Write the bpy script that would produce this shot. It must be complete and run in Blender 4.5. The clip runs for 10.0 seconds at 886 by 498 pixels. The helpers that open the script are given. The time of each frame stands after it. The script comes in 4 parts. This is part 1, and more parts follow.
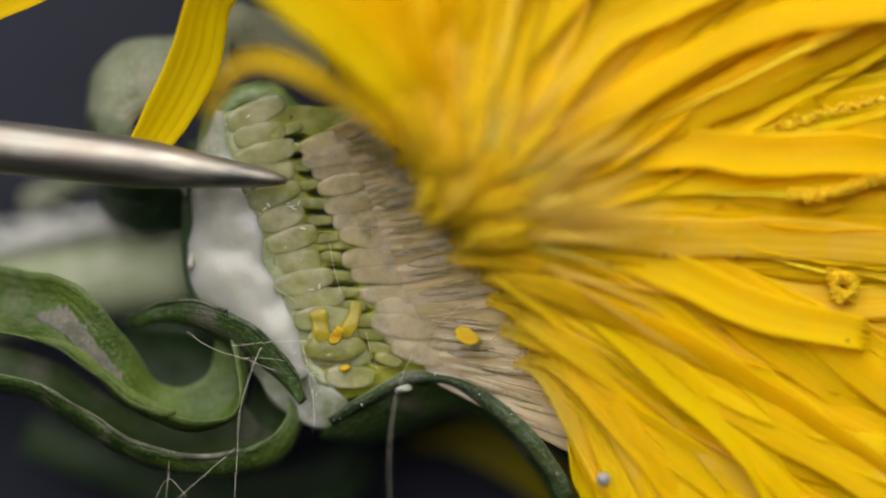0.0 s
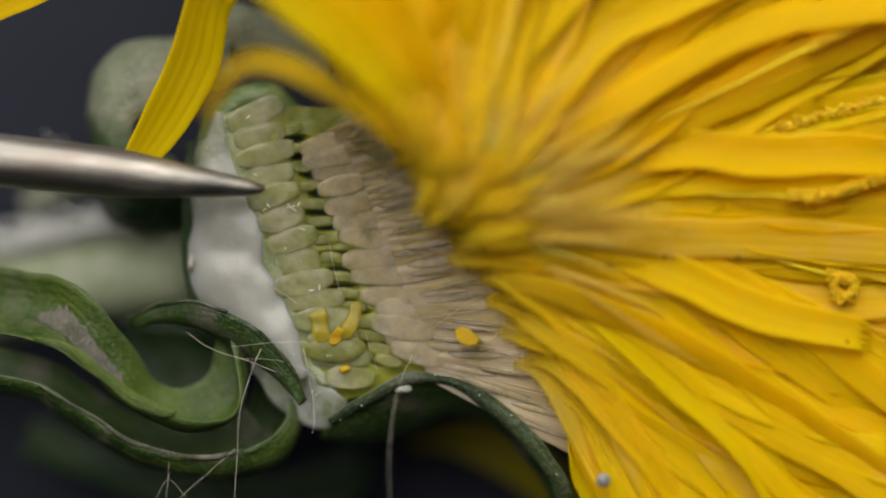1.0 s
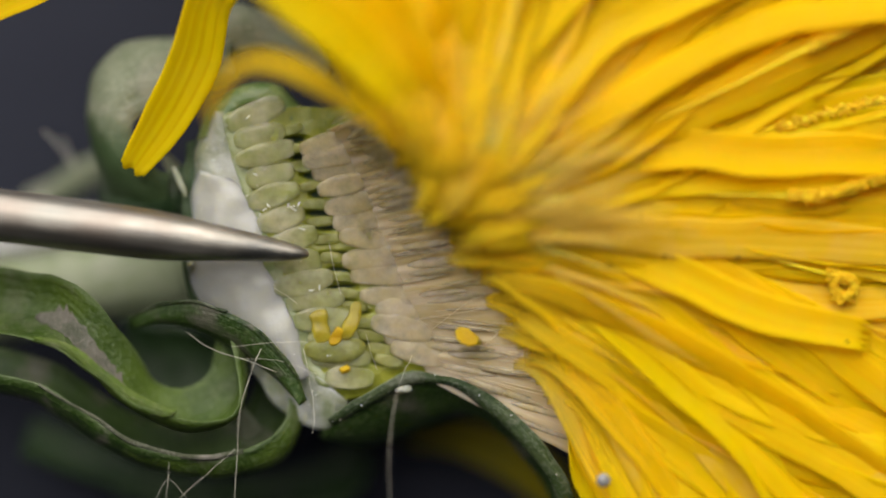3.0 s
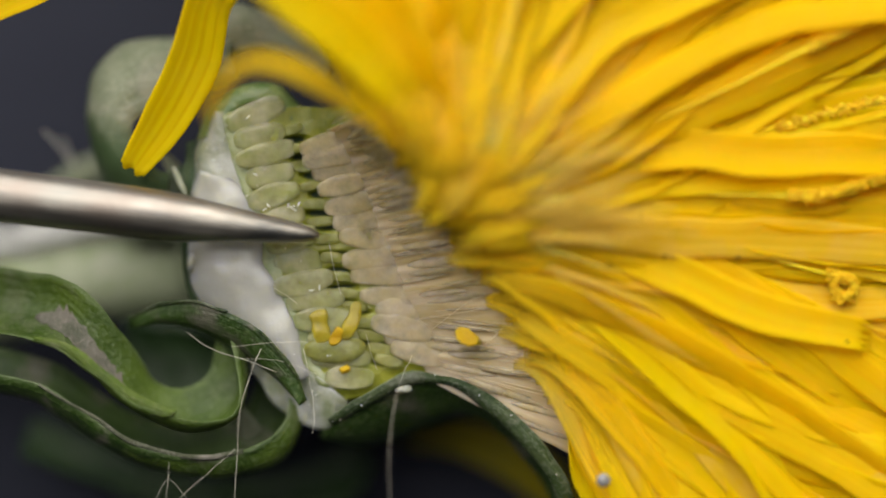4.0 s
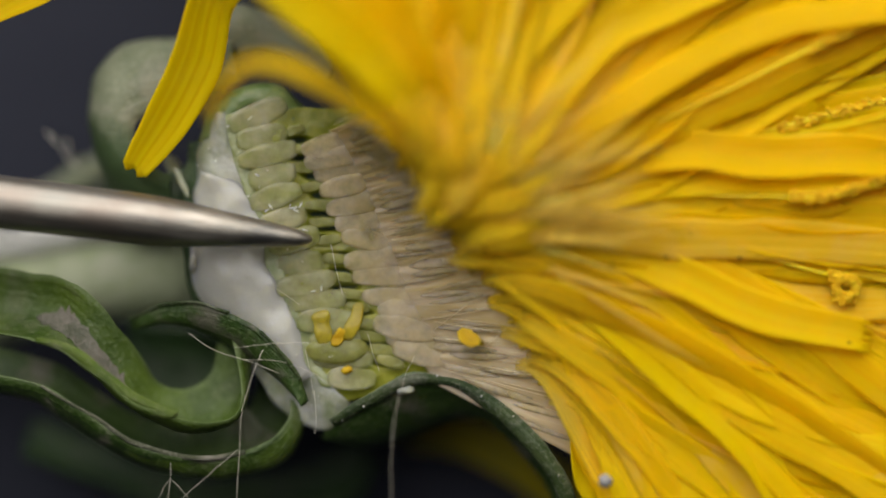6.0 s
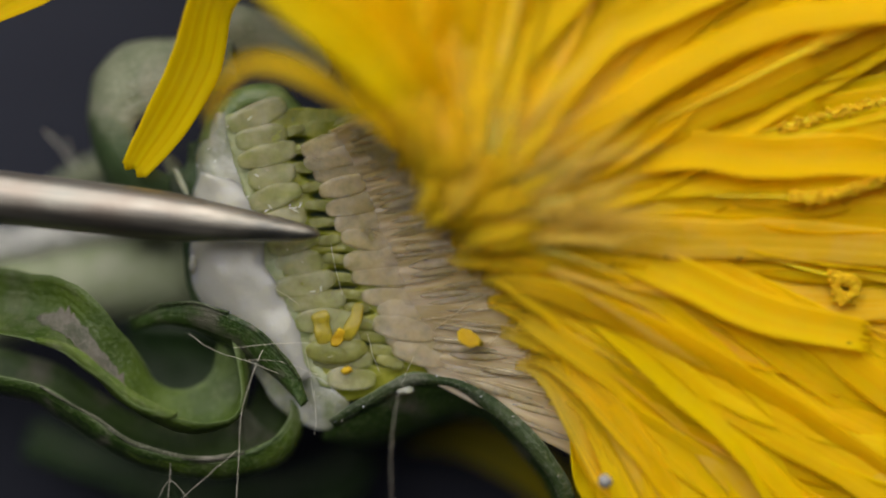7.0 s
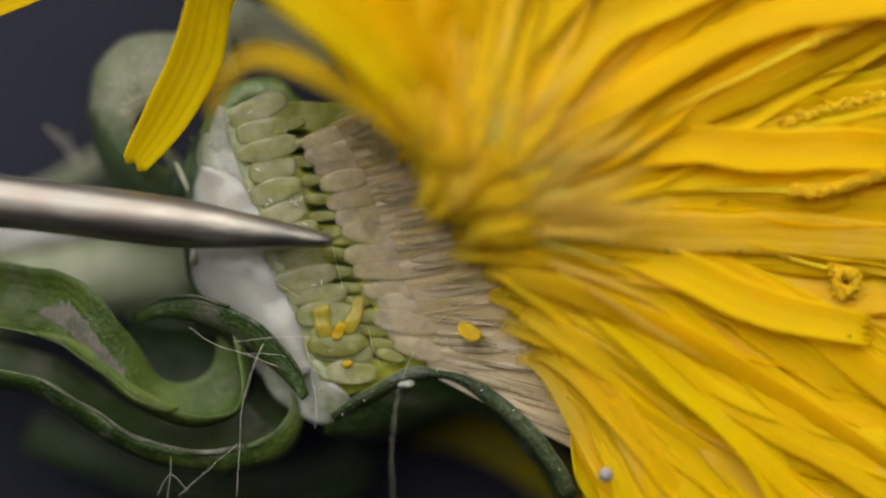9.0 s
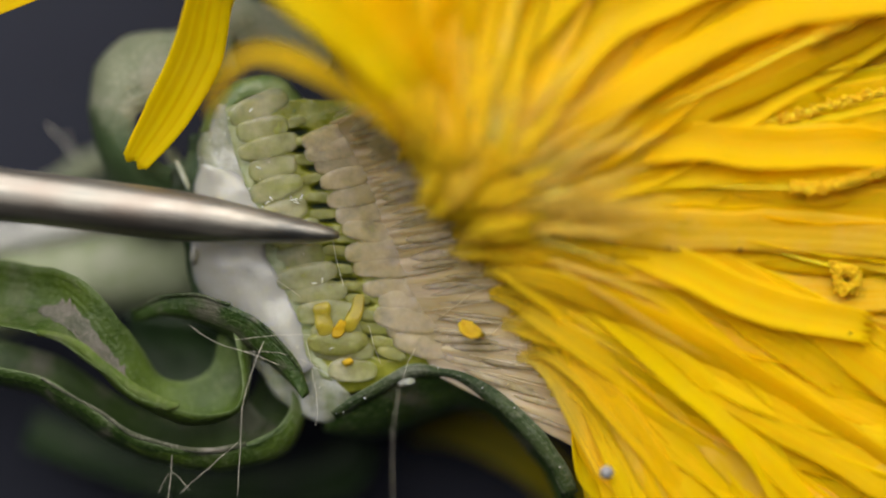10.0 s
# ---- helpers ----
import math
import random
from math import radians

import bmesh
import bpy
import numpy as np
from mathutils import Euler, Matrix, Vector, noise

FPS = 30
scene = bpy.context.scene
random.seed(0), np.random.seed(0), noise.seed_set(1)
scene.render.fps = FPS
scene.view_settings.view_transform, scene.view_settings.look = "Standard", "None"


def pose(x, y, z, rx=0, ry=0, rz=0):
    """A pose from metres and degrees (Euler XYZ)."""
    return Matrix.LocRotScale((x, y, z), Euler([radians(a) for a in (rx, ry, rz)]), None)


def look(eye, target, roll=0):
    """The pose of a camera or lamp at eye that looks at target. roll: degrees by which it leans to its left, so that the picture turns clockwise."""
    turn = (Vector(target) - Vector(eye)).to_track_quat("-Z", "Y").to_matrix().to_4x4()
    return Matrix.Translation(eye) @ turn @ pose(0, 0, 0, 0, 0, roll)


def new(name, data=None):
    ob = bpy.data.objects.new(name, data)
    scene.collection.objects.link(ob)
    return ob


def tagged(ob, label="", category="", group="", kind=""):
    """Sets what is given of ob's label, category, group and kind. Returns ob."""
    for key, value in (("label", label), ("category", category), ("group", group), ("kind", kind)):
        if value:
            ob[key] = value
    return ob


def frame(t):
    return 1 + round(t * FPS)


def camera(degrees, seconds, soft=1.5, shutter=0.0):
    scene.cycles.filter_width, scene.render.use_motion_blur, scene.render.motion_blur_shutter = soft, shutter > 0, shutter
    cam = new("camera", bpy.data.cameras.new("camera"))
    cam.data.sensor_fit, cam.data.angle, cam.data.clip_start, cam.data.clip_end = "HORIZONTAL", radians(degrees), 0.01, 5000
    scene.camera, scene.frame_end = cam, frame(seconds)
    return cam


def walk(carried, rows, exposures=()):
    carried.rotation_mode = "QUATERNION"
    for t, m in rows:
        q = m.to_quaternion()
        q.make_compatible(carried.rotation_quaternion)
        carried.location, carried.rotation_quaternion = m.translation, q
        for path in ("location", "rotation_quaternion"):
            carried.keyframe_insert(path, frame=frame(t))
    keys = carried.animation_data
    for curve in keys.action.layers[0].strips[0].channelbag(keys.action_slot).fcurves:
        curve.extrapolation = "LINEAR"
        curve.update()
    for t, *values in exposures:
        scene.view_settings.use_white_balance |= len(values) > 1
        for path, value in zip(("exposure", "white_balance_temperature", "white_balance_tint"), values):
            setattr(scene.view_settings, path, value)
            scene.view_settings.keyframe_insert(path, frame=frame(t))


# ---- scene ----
cam = camera(15.937, 10.0, soft=1.9, shutter=0.5)
# the lens looks straight down on the table from eleven centimetres
EYE = pose(0, 0, 0.109)
walk(cam, [(0.0, EYE), (10.0, EYE)], exposures=[(0.0, -0.1), (0.5, -0.27), (1.0, -0.38), (1.5, -0.38), (2.0, -0.18), (2.4, 0.0), (5.0, 0.0), (5.5, -0.16), (6.2, -0.3), (7.0, -0.38), (8.5, -0.38), (9.0, -0.28), (9.5, 0.0), (10.0, -0.03)])
cam.data.dof.use_dof = True
cam.data.dof.focus_distance = 0.0994
cam.data.dof.aperture_fstop = 10.0

# ---- light: one soft lamp from the far side of the table, dim room round it ----
world = bpy.data.worlds.new("room_light")
scene.world = world
world.use_nodes = True
wn = world.node_tree.nodes
wn["Background"].inputs[0].default_value = (0.92, 0.95, 1.0, 1)
wn["Background"].inputs[1].default_value = 0.03

key_data = bpy.data.lights.new("soft_lamp", "AREA")
key_data.shape = "DISK"
key_data.size = 0.8
key_data.energy = 8.0
key_data.color = (1.0, 0.965, 0.92)
key_lamp = new("soft_lamp", key_data)
key_lamp.matrix_world = look((-0.06, 0.35, 0.39), (0, 0, 0.008))

MM = 0.001
rng = np.random.default_rng(7)


# ---- materials ----
def material(name, build):
    m = bpy.data.materials.new(name)
    m.use_nodes = True
    nt = m.node_tree
    build(nt, nt.nodes["Principled BSDF"], nt.nodes["Material Output"])
    return m


def node(nt, kind, **values):
    n = nt.nodes.new(kind)
    for key, value in values.items():
        n.inputs[key.replace("_", " ")].default_value = value
    return n


def ramp(nt, source, stops):
    r = nt.nodes.new("ShaderNodeValToRGB")
    el = r.color_ramp.elements
    while len(el) < len(stops):
        el.new(0.5)
    for e, (p, c) in zip(el, stops):
        e.position, e.color = p, (*c, 1)
    nt.links.new(source, r.inputs[0])
    return r.outputs[0]


def mixed(nt, fac, a, b, mode="MIX"):
    m = nt.nodes.new("ShaderNodeMix")
    m.data_type, m.blend_type = "RGBA", mode
    for sock, v in ((m.inputs[0], fac), (m.inputs[6], a), (m.inputs[7], b)):
        if isinstance(v, (int, float)):
            sock.default_value = v
        elif isinstance(v, tuple):
            sock.default_value = (*v, 1)
        else:
            nt.links.new(v, sock)
    return m.outputs[2]


def grain(nt, scale, stretch=(1, 1, 1), detail=4.0, uv=False):
    """Noise at a size in millimetres (or in the strap's own length and breadth)."""
    co = nt.nodes.new("ShaderNodeTexCoord")
    mp = nt.nodes.new("ShaderNodeMapping")
    k = 1.0 if uv else 1000.0
    mp.inputs["Scale"].default_value = [k * s for s in stretch]
    nt.links.new(co.outputs["UV" if uv else "Object"], mp.inputs[0])
    if uv:
        info = nt.nodes.new("ShaderNodeObjectInfo")
        comb = nt.nodes.new("ShaderNodeCombineXYZ")
        mul = nt.nodes.new("ShaderNodeMath")
        mul.operation = "MULTIPLY"
        mul.inputs[1].default_value = 37.0
        nt.links.new(info.outputs["Random"], mul.inputs[0])
        nt.links.new(mul.outputs[0], comb.inputs[2])
        nt.links.new(comb.outputs[0], mp.inputs["Location"])
    n = node(nt, "ShaderNodeTexNoise", Scale=scale, Detail=detail, Roughness=0.6)
    nt.links.new(mp.outputs[0], n.inputs["Vector"])
    return n.outputs["Fac"]


def relief(nt, bsdf, height, depth_mm, strength=0.6):
    b = node(nt, "ShaderNodeBump", Strength=strength, Distance=depth_mm * MM)
    nt.links.new(height, b.inputs["Height"])
    nt.links.new(b.outputs[0], bsdf.inputs["Normal"])
    return b.outputs[0]


def uv_axis(nt, axis):
    co = nt.nodes.new("ShaderNodeTexCoord")
    sep = nt.nodes.new("ShaderNodeSeparateXYZ")
    nt.links.new(co.outputs["UV"], sep.inputs[0])
    return sep.outputs[axis]


def thin(nt, bsdf, out, colour, share, normal=None):
    """Light passing through a thin leaf."""
    tr = nt.nodes.new("ShaderNodeBsdfTranslucent")
    mx = nt.nodes.new("ShaderNodeMixShader")
    mx.inputs[0].default_value = share
    nt.links.new(colour, tr.inputs[0])
    nt.links.new(bsdf.outputs[0], mx.inputs[1])
    nt.links.new(tr.outputs[0], mx.inputs[2])
    nt.links.new(mx.outputs[0], out.inputs[0])


def petal_look(base, tip, pale, root_colour, share, veiled=True):
    def build(nt, b, out):
        along = uv_axis(nt, 1)
        streak = grain(nt, 5.0, (2.6, 0.35, 1), 5.0, uv=True)
        body = ramp(nt, streak, [(0.3, base), (0.62, tip)])
        blot = grain(nt, 0.8, (1, 1, 1), 3.0)
        body = mixed(nt, ramp(nt, blot, [(0.45, (0, 0, 0)), (0.75, (0.45, 0.45, 0.45))]), body, pale)
        info = nt.nodes.new("ShaderNodeObjectInfo")
        hsv = nt.nodes.new("ShaderNodeHueSaturation")
        vary = nt.nodes.new("ShaderNodeMapRange")
        vary.inputs[3].default_value, vary.inputs[4].default_value = 0.4925, 0.507
        nt.links.new(info.outputs["Random"], vary.inputs[0])
        nt.links.new(vary.outputs[0], hsv.inputs["Hue"])
        nt.links.new(body, hsv.inputs["Color"])
        # the pale silky claw fades out in streaks
        fine = grain(nt, 4.0, (3.4, 0.2, 1), 4.0, uv=True)
        reach = nt.nodes.new("ShaderNodeMath")
        reach.operation = "MULTIPLY_ADD"
        reach.inputs[1].default_value, reach.inputs[2].default_value = 0.55, -0.27
        nt.links.new(fine, reach.inputs[0])
        ends = nt.nodes.new("ShaderNodeMath")
        ends.operation = "ADD"
        nt.links.new(along, ends.inputs[0])
        nt.links.new(reach.outputs[0], ends.inputs[1])
        root = ramp(nt, ends.outputs[0], [(0.2, (1, 1, 1)), (0.56, (0, 0, 0))])
        colour = mixed(nt, root, hsv.outputs[0], root_colour)
        nt.links.new(colour, b.inputs["Base Color"])
        b.inputs["Roughness"].default_value = 0.42
        b.inputs["Specular IOR Level"].default_value = 0.12
        relief(nt, b, grain(nt, 6.0, (3.2, 0.16, 1), 3.0, uv=True), 0.07, 0.5)
        thin(nt, b, out, colour, share)
        if not veiled:
            return
        # the claw is a clear membrane
        clear = nt.nodes.new("ShaderNodeBsdfTransparent")
        veil = nt.nodes.new("ShaderNodeMixShader")
        nt.links.new(ramp(nt, ends.outputs[0], [(0.28, (0.3, 0.3, 0.3)), (0.54, (1, 1, 1))]), veil.inputs[0])
        nt.links.new(clear.outputs[0], veil.inputs[1])
        nt.links.new(out.inputs[0].links[0].from_socket, veil.inputs[2])
        nt.links.new(veil.outputs[0], out.inputs[0])
    return build


petal_mat = material("yellow_petal", petal_look((0.965, 0.725, 0.002), (0.985, 0.825, 0.003), (0.975, 0.79, 0.03), (0.97, 0.79, 0.08), 0.70))
pale_petal_mat = material("pale_petal", petal_look((0.96, 0.74, 0.01), (0.97, 0.79, 0.05), (0.95, 0.78, 0.24), (0.96, 0.79, 0.16), 0.70))
packed_petal_mat = material("packed_petal", petal_look((0.965, 0.725, 0.002), (0.985, 0.825, 0.003), (0.975, 0.79, 0.03), (0.97, 0.77, 0.10), 0.66, False))
# yellow petal darkened to olive: the shade over it is in the colour
shaded_petal_mat = material("shaded_petal", petal_look((0.24, 0.21, 0.008), (0.32, 0.27, 0.015), (0.20, 0.19, 0.03), (0.4, 0.4, 0.2), 0.4))


def leaf_look(dark, light, bloom, wet=0.45, thick=0.2, worn=(0.24, 0.21, 0.19), patch=0.75, shaded_foot=None):
    def build(nt, b, out):
        n1 = grain(nt, 0.55, (1, 1, 1), 5.0)
        n2 = grain(nt, 7.0, (1, 1, 1), 3.0)
        colour = ramp(nt, n1, [(0.32, dark), (0.68, light)])
        fleck = ramp(nt, n2, [(0.5, (0, 0, 0)), (0.72, (0.55, 0.55, 0.55))])
        colour = mixed(nt, fleck, colour, bloom)
        skin = grain(nt, 0.7, (1, 1, 1), 9.0)
        colour = mixed(nt, ramp(nt, skin, [(0.52, (0, 0, 0)), (0.64, (patch, patch, patch))]), colour, worn)
        rim = uv_axis(nt, 0)
        edge = ramp(nt, rim, [(0.0, (0.6, 0.6, 0.6)), (0.045, (0, 0, 0)), (0.955, (0, 0, 0)), (1.0, (0.6, 0.6, 0.6))])
        worn_edge = nt.nodes.new("ShaderNodeMath")
        worn_edge.operation = "MULTIPLY"
        nt.links.new(edge, worn_edge.inputs[0])
        nt.links.new(ramp(nt, n1, [(0.35, (0.1, 0.1, 0.1)), (0.6, (1, 1, 1))]), worn_edge.inputs[1])
        colour = mixed(nt, worn_edge.outputs[0], colour, bloom)
        speck = ramp(nt, grain(nt, 16.0, (1, 1, 1), 2.0), [(0.62, (0, 0, 0)), (0.74, (0.8, 0.8, 0.8))])
        colour = mixed(nt, speck, colour, bloom)
        if shaded_foot:
            # the bloom gives way to green; the hoop's shaded lower side is painted here
            step = nt.nodes.new("ShaderNodeMath")
            step.operation = "MULTIPLY_ADD"
            step.inputs[1].default_value = 0.3
            nt.links.new(skin, step.inputs[0])
            nt.links.new(uv_axis(nt, 1), step.inputs[2])
            colour = mixed(nt, ramp(nt, step.outputs[0], [(0.52, (1, 1, 1)), (0.72, (0, 0, 0))]), colour, shaded_foot)
        nt.links.new(colour, b.inputs["Base Color"])
        b.inputs["Roughness"].default_value = wet
        b.inputs["Specular IOR Level"].default_value = 0.34
        veins = grain(nt, 5.0, (3.0, 0.12, 1), 2.0, uv=True)
        mx = nt.nodes.new("ShaderNodeMath")
        mx.operation = "ADD"
        nt.links.new(veins, mx.inputs[0])
        nt.links.new(n2, mx.inputs[1])
        relief(nt, b, mx.outputs[0], 0.11, 0.6)
        thin(nt, b, out, colour, thick)
    return build


leaf_mat = material("bract_green", leaf_look((0.024, 0.052, 0.006), (0.082, 0.130, 0.014), (0.15, 0.20, 0.08), 0.42, 0.15, (0.16, 0.17, 0.10), 0.35))
glaucous_mat = material("bract_glaucous", leaf_look((0.11, 0.135, 0.075), (0.23, 0.245, 0.165), (0.32, 0.32, 0.24), 0.75, 0.1, (0.25, 0.24, 0.19), 0.5))
hoop_mat = material("bract_hoop", leaf_look((0.11, 0.135, 0.075), (0.23, 0.245, 0.165), (0.32, 0.32, 0.24), 0.6, 0.1, (0.25, 0.24, 0.19), 0.5, (0.035, 0.062, 0.02)))
# bract green darkened, so that shade is part of the colour
shaded_leaf_mat = material("bract_shaded", leaf_look((0.007, 0.021, 0.007), (0.023, 0.054, 0.012), (0.08, 0.11, 0.06), 0.38, 0.1, (0.07, 0.08, 0.06), 0.5))
mid_leaf_mat = material("bract_mid", leaf_look((0.012, 0.032, 0.005), (0.045, 0.085, 0.014), (0.13, 0.17, 0.07), 0.4, 0.12, (0.15, 0.135, 0.11), 0.7))
lip_mat = material("bract_lip", leaf_look((0.025, 0.05, 0.015), (0.09, 0.12, 0.045), (0.20, 0.22, 0.15), 0.2, 0.15, (0.24, 0.25, 0.19), 0.6))
fresh_mat = material("rim_fresh", leaf_look((0.06, 0.11, 0.012), (0.15, 0.22, 0.03), (0.24, 0.28, 0.10), 0.4, 0.2, (0.28, 0.27, 0.18), 0.5))
dry_mat = material("rim_dry", leaf_look((0.05, 0.065, 0.03), (0.15, 0.155, 0.10), (0.30, 0.29, 0.23), 0.5, 0.1, (0.36, 0.33, 0.28), 0.8))
scar_mat = material("scar_dry", leaf_look((0.10, 0.105, 0.075), (0.19, 0.165, 0.14), (0.26, 0.225, 0.195), 0.55, 0.1, (0.06, 0.07, 0.04), 0.85))
stem_mat = material("stem_pale", leaf_look((0.27, 0.315, 0.175), (0.38, 0.42, 0.265), (0.52, 0.55, 0.42), 0.6, 0.1, (0.55, 0.55, 0.45), 0.4))


def flesh_look(dark, light, rough, radius, gloss=0.5, scale=1.4, bump=0.09, clear=0.0):
    def build(nt, b, out):
        n = grain(nt, scale, (1, 1, 1), 4.0)
        nt.links.new(ramp(nt, n, [(0.3, dark), (0.7, light)]), b.inputs["Base Color"])
        b.inputs["Roughness"].default_value = rough
        b.inputs["Specular IOR Level"].default_value = gloss
        b.inputs["Subsurface Weight"].default_value = 0.7
        b.inputs["Subsurface Radius"].default_value = (1.0, 0.9, 0.5)
        b.inputs["Subsurface Scale"].default_value = radius * MM
        relief(nt, b, grain(nt, 4.0, (1, 1, 1), 4.0), bump, 0.6)
        if clear:
            # watery flesh: clouded in some places, clear in others
            cloud = ramp(nt, grain(nt, scale * 1.7, (1, 1, 1), 5.0), [(0.32, (1 - clear,) * 3), (0.68, (1 - clear * 0.45,) * 3)])
            nt.links.new(cloud, b.inputs["Alpha"])
    return build


ovary_mat = material("ovary_flesh", flesh_look((0.28, 0.315, 0.06), (0.56, 0.51, 0.33), 0.2, 1.0, 0.5, 0.75, 0.05, 0.7))
tube_mat = material("pale_tube", flesh_look((0.40, 0.32, 0.11), (0.66, 0.55, 0.42), 0.3, 0.7, 0.4, 0.8, 0.05, 0.75))
receptacle_mat = material("receptacle_flesh", flesh_look((0.15, 0.175, 0.008), (0.31, 0.315, 0.045), 0.25, 0.2))


def bed_build(nt, b, out):
    across, down = uv_axis(nt, 0), uv_axis(nt, 1)
    streak = grain(nt, 4.0, (0.5, 7.0, 1), 5.0, uv=True)
    cloud = grain(nt, 0.45, (1, 1, 1), 3.0)
    pale = ramp(nt, streak, [(0.3, (0.33, 0.25, 0.08)), (0.7, (0.63, 0.52, 0.41))])
    amber = ramp(nt, streak, [(0.3, (0.72, 0.48, 0.03)), (0.7, (0.88, 0.65, 0.12))])
    # amber towards the florets, most of all round the middle of the throat
    reach = nt.nodes.new("ShaderNodeMath")
    reach.operation = "MULTIPLY"
    nt.links.new(ramp(nt, across, [(0.05, (0, 0, 0)), (0.33, (1, 1, 1))]), reach.inputs[0])
    nt.links.new(ramp(nt, down, [(0.0, (0.5, 0.5, 0.5)), (0.35, (1, 1, 1)), (0.6, (0.75, 0.75, 0.75)), (0.75, (0.1, 0.1, 0.1))]), reach.inputs[1])
    patch = nt.nodes.new("ShaderNodeMath")
    patch.operation = "MULTIPLY"
    nt.links.new(reach.outputs[0], patch.inputs[0])
    nt.links.new(ramp(nt, cloud, [(0.3, (0.55, 0.55, 0.55)), (0.6, (1, 1, 1))]), patch.inputs[1])
    gold = ramp(nt, streak, [(0.3, (0.95, 0.71, 0.006)), (0.7, (0.97, 0.77, 0.02))])
    throat = mixed(nt, patch.outputs[0], pale, amber)
    nt.links.new(mixed(nt, ramp(nt, across, [(0.40, (0, 0, 0)), (0.58, (1, 1, 1))]), throat, gold), b.inputs["Base Color"])
    b.inputs["Roughness"].default_value = 0.35
    b.inputs["Subsurface Weight"].default_value = 0.7
    b.inputs["Subsurface Radius"].default_value = (1.0, 0.8, 0.5)
    b.inputs["Subsurface Scale"].default_value = 0.6 * MM
    relief(nt, b, streak, 0.12, 0.6)


bed_mat = material("pappus_flesh", bed_build)
stalk_mat = material("stalk_flesh", flesh_look((0.19, 0.21, 0.03), (0.36, 0.35, 0.11), 0.25, 0.4, 0.5, 1.4, 0.09, 0.5))
amber_mat = material("amber_tube", flesh_look((0.93, 0.66, 0.03), (0.97, 0.78, 0.12), 0.4, 0.8, 0.2, 0.8, 0.04, 0.7))
edge_mat = material("cut_edge", flesh_look((0.15, 0.19, 0.07), (0.32, 0.34, 0.18), 0.2, 0.4))
rind_mat = material("receptacle_rind", flesh_look((0.07, 0.13, 0.025), (0.22, 0.27, 0.10), 0.3, 0.25))
sap_mat = material("milky_sap", flesh_look((0.37, 0.365, 0.325), (0.47, 0.465, 0.42), 0.3, 1.0, 0.5, 0.5, 0.03))
thin_sap_mat = material("thin_sap", flesh_look((0.20, 0.23, 0.14), (0.42, 0.42, 0.38), 0.16, 0.5, 0.6, 1.2, 0.08))
# near-white, so the highlights of wet sap are painted into the beads
glint_mat = material("pale_glint", flesh_look((0.6, 0.6, 0.56), (0.75, 0.74, 0.7), 0.05, 0.1, 1.0, 1.0))
crumb_mat = material("crumb_orange", flesh_look((0.40, 0.25, 0.005), (0.54, 0.35, 0.01), 0.6, 0.3, 0.2, 3.0))
pollen_mat = material("pollen_orange", flesh_look((0.70, 0.37, 0.004), (0.88, 0.53, 0.01), 0.7, 0.1, 0.2, 6.0))
style_mat = material("pale_style", flesh_look((0.93, 0.66, 0.004), (0.97, 0.74, 0.03), 0.4, 0.3, 0.2, 3.0, 0.02))
shred_flesh_mat = material("yellow_flesh", flesh_look((0.40, 0.31, 0.006), (0.56, 0.42, 0.015), 0.3, 0.8, 0.5, 1.0, 0.04, 0.6))
dirt_mat = material("dirt", flesh_look((0.03, 0.022, 0.008), (0.10, 0.07, 0.02), 0.8, 0.02, 0.1))
bead_mat = material("grey_bead", flesh_look((0.16, 0.16, 0.17), (0.4, 0.4, 0.42), 0.15, 0.05, 0.6))


def fibre_build(nt, b, out):
    b.inputs["Base Color"].default_value = (0.72, 0.68, 0.56, 1)
    b.inputs["Roughness"].default_value = 0.35
    b.inputs["Transmission Weight"].default_value = 0.25


fibre_mat = material("fibre", fibre_build)


def pappus_build(nt, b, out):
    tint = nt.nodes.new("ShaderNodeRGB")
    tint.outputs[0].default_value = (0.97, 0.90, 0.72, 1)
    nt.links.new(tint.outputs[0], b.inputs["Base Color"])
    b.inputs["Roughness"].default_value = 0.4
    thin(nt, b, out, tint.outputs[0], 0.65)


pappus_mat = material("pappus_hair", pappus_build)


def down_build(nt, b, out):
    tint = nt.nodes.new("ShaderNodeRGB")
    tint.outputs[0].default_value = (0.98, 0.82, 0.18, 1)
    nt.links.new(tint.outputs[0], b.inputs["Base Color"])
    b.inputs["Roughness"].default_value = 0.4
    thin(nt, b, out, tint.outputs[0], 0.65)


down_mat = material("yellow_down", down_build)


def wool_build(nt, b, out):
    b.inputs["Base Color"].default_value = (0.74, 0.74, 0.70, 1)
    b.inputs["Roughness"].default_value = 0.6


wool_mat = material("white_wool", wool_build)


def steel_build(nt, b, out):
    sheen_scratch = grain(nt, 2.2, (0.05, 1.6, 1.6), 5.0)
    smut = grain(nt, 0.8, (0.5, 1, 1), 4.0)
    # lengthwise tone bands paint in reflections; the same grain roughens as scratches
    bright = ramp(nt, sheen_scratch, [(0.36, (0.16, 0.158, 0.15)), (0.5, (0.32, 0.30, 0.26)), (0.64, (0.50, 0.455, 0.40))])
    colour = mixed(nt, ramp(nt, smut, [(0.45, (0, 0, 0)), (0.7, (0.8, 0.8, 0.8))]), bright, (0.24, 0.195, 0.165))
    nt.links.new(colour, b.inputs["Base Color"])
    b.inputs["Metallic"].default_value = 1.0
    rough = nt.nodes.new("ShaderNodeMapRange")
    rough.inputs[3].default_value, rough.inputs[4].default_value = 0.34, 0.6
    nt.links.new(sheen_scratch, rough.inputs[0])
    nt.links.new(rough.outputs[0], b.inputs["Roughness"])
    relief(nt, b, sheen_scratch, 0.02, 0.35)


steel_mat = material("worn_steel", steel_build)


